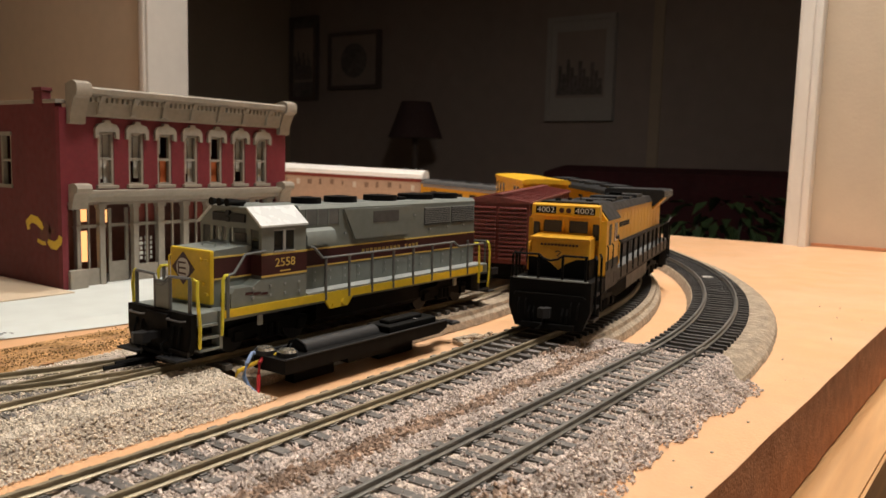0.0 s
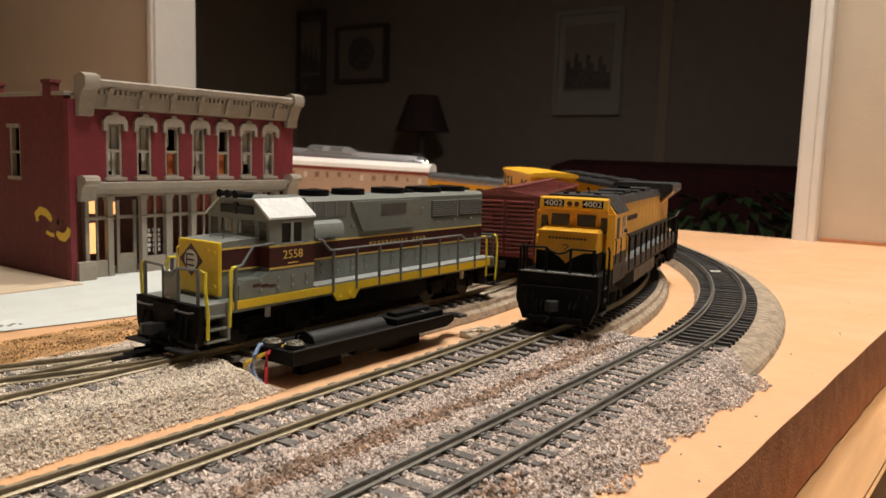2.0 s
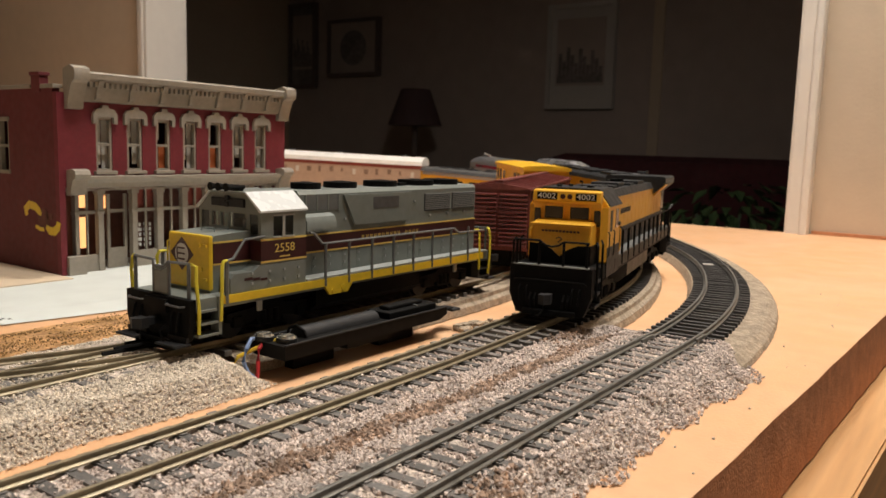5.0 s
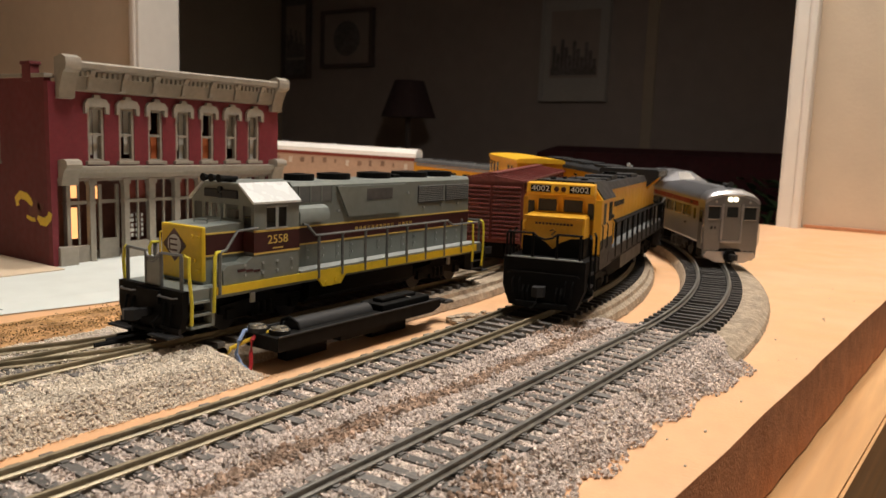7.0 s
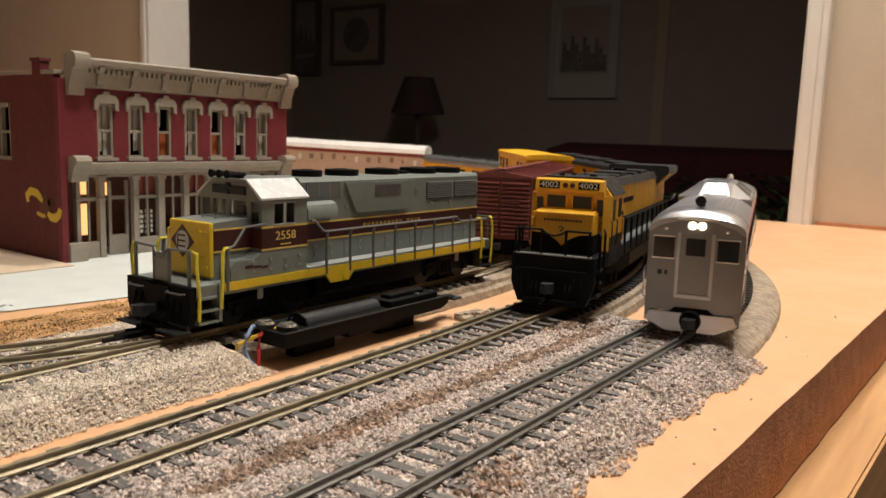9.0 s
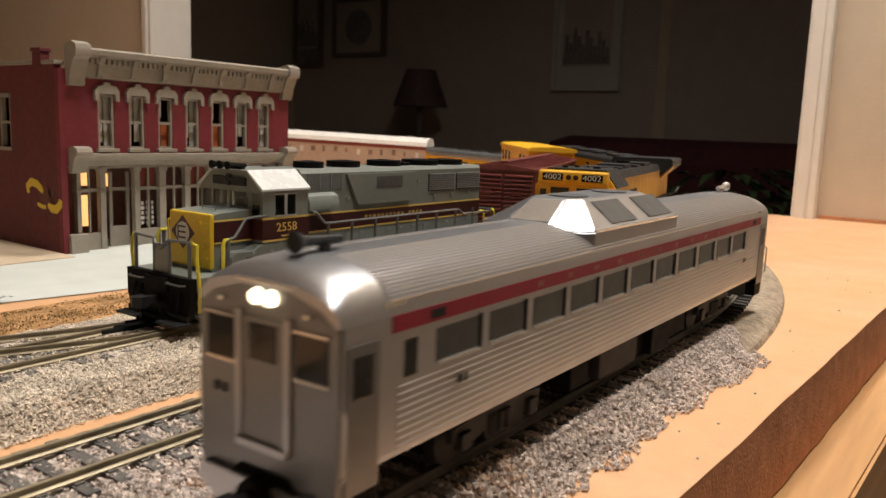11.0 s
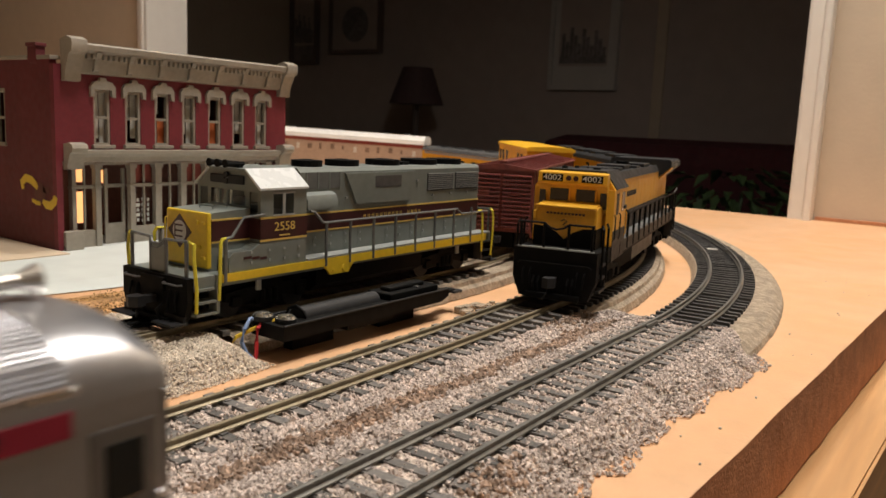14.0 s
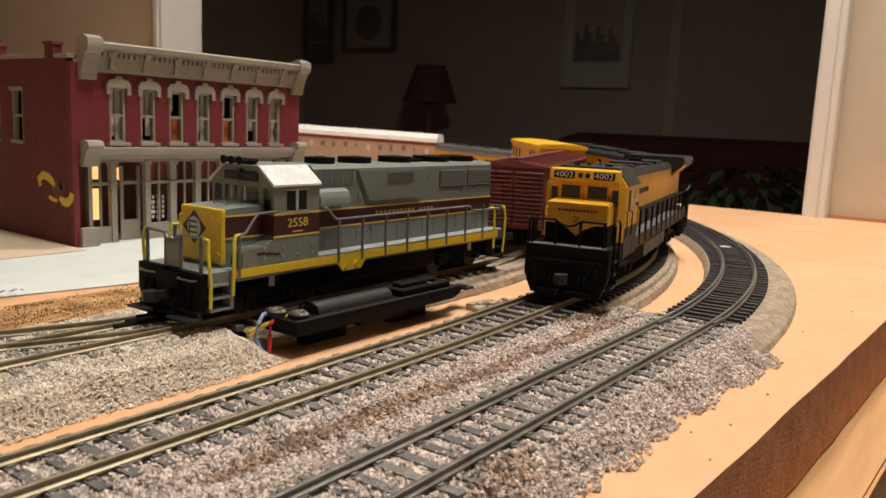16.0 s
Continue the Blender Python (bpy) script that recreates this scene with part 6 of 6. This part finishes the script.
            if prev:
                bm.faces.new((prev[0], prev[1], cur[1], cur[0]))
            prev = cur
        ret = bmesh.ops.extrude_face_region(bm, geom=bm.faces[:])
        bmesh.ops.translate(bm, verts=[v for v in ret["geom"] if isinstance(v, bmesh.types.BMVert)], vec=(0.3 * K, 0, 0))
        return part(nm, bm, mat, t)
    bm = nb()
    disc(bm, (-0.25, 17, 30.5), (-1, 0, 0), 6.2, 0.05, sides=24)
    box(bm, -0.3, 0, 8, 14, 31, 34.4)
    part("emblem_disc", bm, "interior_dark", t)
    ribbon([(38.5, 31.5, 1.0), (39.5, 35.2, 1.6), (35, 38.0, 1.7), (29, 37.2, 1.7), (25, 35.0, 1.5), (22.5, 33, 0.9)], "loco_yellow", "emblem_scroll")
    ribbon([(17.5, 26.5, 1.0), (14, 24.6, 1.7), (9.5, 24.4, 1.8), (5.5, 27.0, 1.6), (4.4, 30.0, 1.2)], "loco_yellow", "emblem_scroll")
    ribbon([(29, 26, 0.7), (24, 24.8, 0.9), (20, 24.8, 0.8)], "loco_yellow", "emblem_scroll")
    return t


shop(pose(0.2271, 0.4166, 0.003))


# ---- loose powered chassis lying beside the siding ----
def chassis(m):
    t = thing("loose_chassis", m, "black model chassis lying loose beside the siding, wires trailing", "model part")
    bm = nb()
    prism(bm, [(-56, 3.4), (-56, 8.2), (52, 8.2), (52, 5.4), (46, 3.6)], -8, 8, axis="y")
    part("chassis_plate", bm, "black_plastic", t)
    for s in (-1, 1):
        panel("plate_lip", t, -56, 52, s * 7.4, s * 8.3, 8.2, 8.8, "charcoal", 0.2)
    bm = nb()
    tube(bm, [(-40, 0.5, 7.8), (-38, 0.5, 7.8), (-36, 0.5, 7.8), (5, 0.5, 7.8), (7, 0.5, 7.8)], 3.8, sides=20)
    part("motor_can", bm, "charcoal", t, "dull round motor housing", smooth=True)
    rod(t, [(-40.5, -4.2, 8.4), (-40.5, -3.4, 10.6), (-40.5, 0.5, 12.2), (-40.5, 4.4, 10.6), (-40.5, 5.2, 8.4)], 0.6, "black_plastic", "motor_clip")
    panel("gear_cover", t, 10, 46, -6, 6, 8, 10.8, "black_plastic", 0.6)
    panel("gear_ridge", t, 14, 40, -2.6, 2.6, 10.6, 12.4, "black_plastic", 0.8)
    for x, y in ((20, 4), (32, -4), (40, 3)):
        panel("cover_screw", t, x - 1, x + 1, y - 1, y + 1, 10.6, 11.4, "dark_grey", 0.3)
    panel("drawbar", t, 52, 66, -3, 3, 4.6, 5.8, "black_plastic", 0.4)
    panel("drawbar_tip", t, 63, 70, -4.4, 4.4, 4.2, 5.4, "charcoal", 0.5)
    for x, y in ((-49.5, -2.8), (-53, 5.2)):
        bm = nb()
        disc(bm, (x, y, 8.2), "z", 4.0, 1.6, sides=20)
        w = part("terminal", bm, "charcoal", t)
        bm = nb()
        disc(bm, (x, y, 9.8), "z", 3.6, 0.8, 3.0, sides=20)
        box(bm, x - 2.6, x + 2.6, y - 0.3, y + 0.3, 10.5, 10.8)
        part("screw", bm, "steel_bright", w, "bright slotted screw")
    for nm, col, pts in (("wire", "wire_blue", [(-54, 6, 9), (-58, 7, 8.8), (-61.5, 6, 6), (-63.5, 5.5, 2.0), (-62.5, 4.0, -1.6), (-60.5, 2, -4)]),
                         ("wire", "wire_yellow", [(-47, -2, 9.4), (-51, 1, 8.4), (-57, 5, 6), (-63, 9, 3), (-66, 9, -0.6), (-65.5, 8, -4)]),
                         ("wire", "wire_red", [(-51, 3, 9.6), (-54, 4, 8.4), (-57.5, 3.5, 6), (-58.5, 3.0, 2), (-59, 2.5, -1.4), (-60.0, 2, -4)])):
        part(nm, tube(nb(), pts, 0.75, sides=8), col, t, "", smooth=True)
    panel("bogie_block", t, -40, -16, 2.5, 7, -4.2, 4.6, "black_plastic")
    # added black block: fills the gap under the plate with the dark of its shade
    panel("gear_trough", t, -16, 14, -4.6, 4.6, 0.4, 4.6, "black_plastic")
    panel("bogie_block", t, 14, 40, 2.5, 7, -4.2, 4.6, "black_plastic")
    for o in t.children_recursive:
        for v in o.data.vertices:
            v.co.x *= 0.85
    return t


chassis(pose(0.2235, 0.1930, 0.0043, 0, 0, -1.0))

# roadbed scraps by the drawbar
bm = nb()
random.seed(8)
for i in range(26):
    x, y, r = random.uniform(-16, 12), random.uniform(-5, 5), random.uniform(1.0, 2.6)
    box(bm, x - r, x + r, y - r * 0.7, y + r * 0.7, 0, r * random.uniform(0.6, 1.3), bevel=0.4)
solid("roadbed_crumbs", bm, "cork", "torn brown crumbs of roadbed beside the chassis", "debris", "stuff", m=pose(0.292, 0.184, 0.0004))

# small chips scattered on the painted board
bm = nb()
random.seed(12)
for i in range(15):
    x, y = random.uniform(0.16, 0.42), random.uniform(0.049, 0.066)
    if random.random() < 0.3:
        x, y = random.uniform(0.30, 0.55), random.uniform(0.05, 0.09)
    r = random.uniform(0.0002, 0.00055)
    box(bm, x - r, x + r, y - r * 0.7, y + r * 0.7, 0.0, r, k=1)
solid("stray_grains", bm, "ballast_bed", "stray dark ballast grains on the painted board", "debris", "stuff")
# faint blue pencil marks on the plaster
bm = nb()
for i in range(7):
    box(bm, 0.1475 + i * 0.0016, 0.1484 + i * 0.0016, 0.3315 + 0.0012 * (i % 3), 0.3335 + 0.0012 * (i % 3), 0.0030, 0.00312, k=1)
solid("pencil_mark", bm, "dark_grey", "smudged pencil marks on the white sheet", "mark", "stuff")
# wall-side strip under the white wall, a solid in place of the joint's shadow
slab("wall_shadow_gap", WALL_X - 0.006, WALL_X - 0.0005, -0.4, JAMB_R - 0.016, 0.0003, 0.0035, "homasote", "strip standing in for the shadow where board meets wall", "trim")

# ---- the dark room beyond the doorway ----
picture(1.81, 2.23, 0.32, 0.91, "mat_white", "mat_white", "white-framed print hanging in the dark room", "city")
picture(3.51, 3.98, 0.55, 0.94, "frame_dark", "wall_far", "dark-framed round emblem print on the far wall", "round")
picture(4.10, 4.37, 0.48, 1.08, "frame_dark", "print_grey", "narrow dark picture on the far wall", "city")

door = thing("dark_door", pose(FAR_X - 0.04, 1.13, FLOOR), "closed painted door in the dark room", "door")
part("door_leaf", box(nb(), 0, 0.035, -0.40, 0.40, 0, 2.03, k=1, bevel=0.004), "wall_far", door)
for y in (-0.46, 0.40):
    part("door_trim", box(nb(), -0.012, 0.035, y, y + 0.06, 0, 2.09, k=1, bevel=0.004), "wall_beige", door)

sofa = thing("sofa", pose(3.35, 0.75, FLOOR), "dark red sofa with its back to the doorway", "sofa")
part("seat", box(nb(), 0, 0.75, -0.95, 0.95, 0.0, 0.45, k=1, bevel=0.05), "sofa_red", sofa)
part("backrest", box(nb(), -0.25, 0.0, -0.95, 0.95, 0.0, 1.02, k=1, bevel=0.10), "sofa_red", sofa)
for y in (-1.15, 0.95):
    part("armrest", box(nb(), -0.2, 0.75, y, y + 0.2, 0, 0.72, k=1, bevel=0.05), "sofa_red", sofa)

lamp2 = thing("table_lamp", pose(3.7, 2.83, FLOOR), "unlit table lamp with a dark pleated shade on a stand", "lamp")
part("shade", disc(nb(), (0, 0, 1.15), "z", 0.160, 0.21, 0.085, k=1, sides=28), "lampshade_dark", lamp2)
part("stem", tube(nb(), [(0, 0, 0.72), (0, 0, 0.9), (0, 0, 1.24)], 0.018, k=1), "frame_dark", lamp2)
part("foot", disc(nb(), (0, 0, 0.70), "z", 0.08, 0.03, k=1, sides=20), "frame_dark", lamp2)
part("stand", box(nb(), -0.2, 0.2, -0.2, 0.2, 0, 0.70, k=1, bevel=0.01), "frame_dark", lamp2)

plant = thing("house_plant", pose(2.60, 0.72, FLOOR), "leafy green house plant in the dim light past the doorway", "plant")
part("pot", disc(nb(), (0, 0, 0), "z", 0.13, 0.28, 0.17, k=1, sides=24), "frame_dark", plant)
rnd = random.Random(21)
bm = nb()
for i in range(420):
    a, e_, r = rnd.uniform(0, 2 * math.pi), rnd.uniform(0.1, 1.4), rnd.uniform(0.12, 0.36)
    c = Vector((math.cos(a) * math.cos(e_) * r, math.sin(a) * math.cos(e_) * r * 1.25, 0.62 + math.sin(e_) * r * 0.95))
    d = Vector((math.cos(a), math.sin(a), rnd.uniform(-0.5, 0.5))).normalized()
    s = d.cross(Vector((0, 0, 1))).normalized()
    l, w = rnd.uniform(0.05, 0.10), rnd.uniform(0.012, 0.022)
    v = [bm.verts.new(c + d * l * p + s * w * q + Vector((0, 0, -l * p * p * 0.5))) for p, q in ((0, 0), (0.4, 1), (1, 0), (0.4, -1))]
    bm.faces.new(v)
part("foliage", bm, "leaf_green", plant)
bm = nb()
for i in range(9):
    a = i * 0.7
    tube(bm, [(0, 0, 0.2), (math.cos(a) * 0.06, math.sin(a) * 0.06, 0.45), (math.cos(a) * 0.2, math.sin(a) * 0.22, 0.85)], 0.006, k=1, sides=5)
part("stem", bm, "leaf_green", plant)

# ---- what moves ----
FRONT_S = [(0.0, 1.022), (1.5, 0.850), (2.5, 0.734), (3.0, 0.678), (4.0, 0.563), (5.2, 0.420), (6.5, 0.2665), (7.0, 0.2110), (7.5, 0.158), (8.0, 0.1055),
           (8.5, 0.0510), (9.0, -0.0032), (9.5, -0.053), (10.2, -0.121), (11.4, -0.2368), (12.0, -0.299), (12.5, -0.350), (13.0, -0.403), (13.5, -0.449), (14.0, -0.495),
           (15.0, -0.590), (16.0, -0.685)]


def motions():
    times = [t for t, _ in FRONT_S]
    values = [s for _, s in FRONT_S]
    rows = []
    n = 64
    for i in range(n + 1):
        t = 16.0 * i / n
        s = float(np.interp(t, times, values)) + L_RDC / 2
        rows.append((t, on_track(loop, s - TRUCK, s + TRUCK)))
    walk(railcar, rows)


motions()
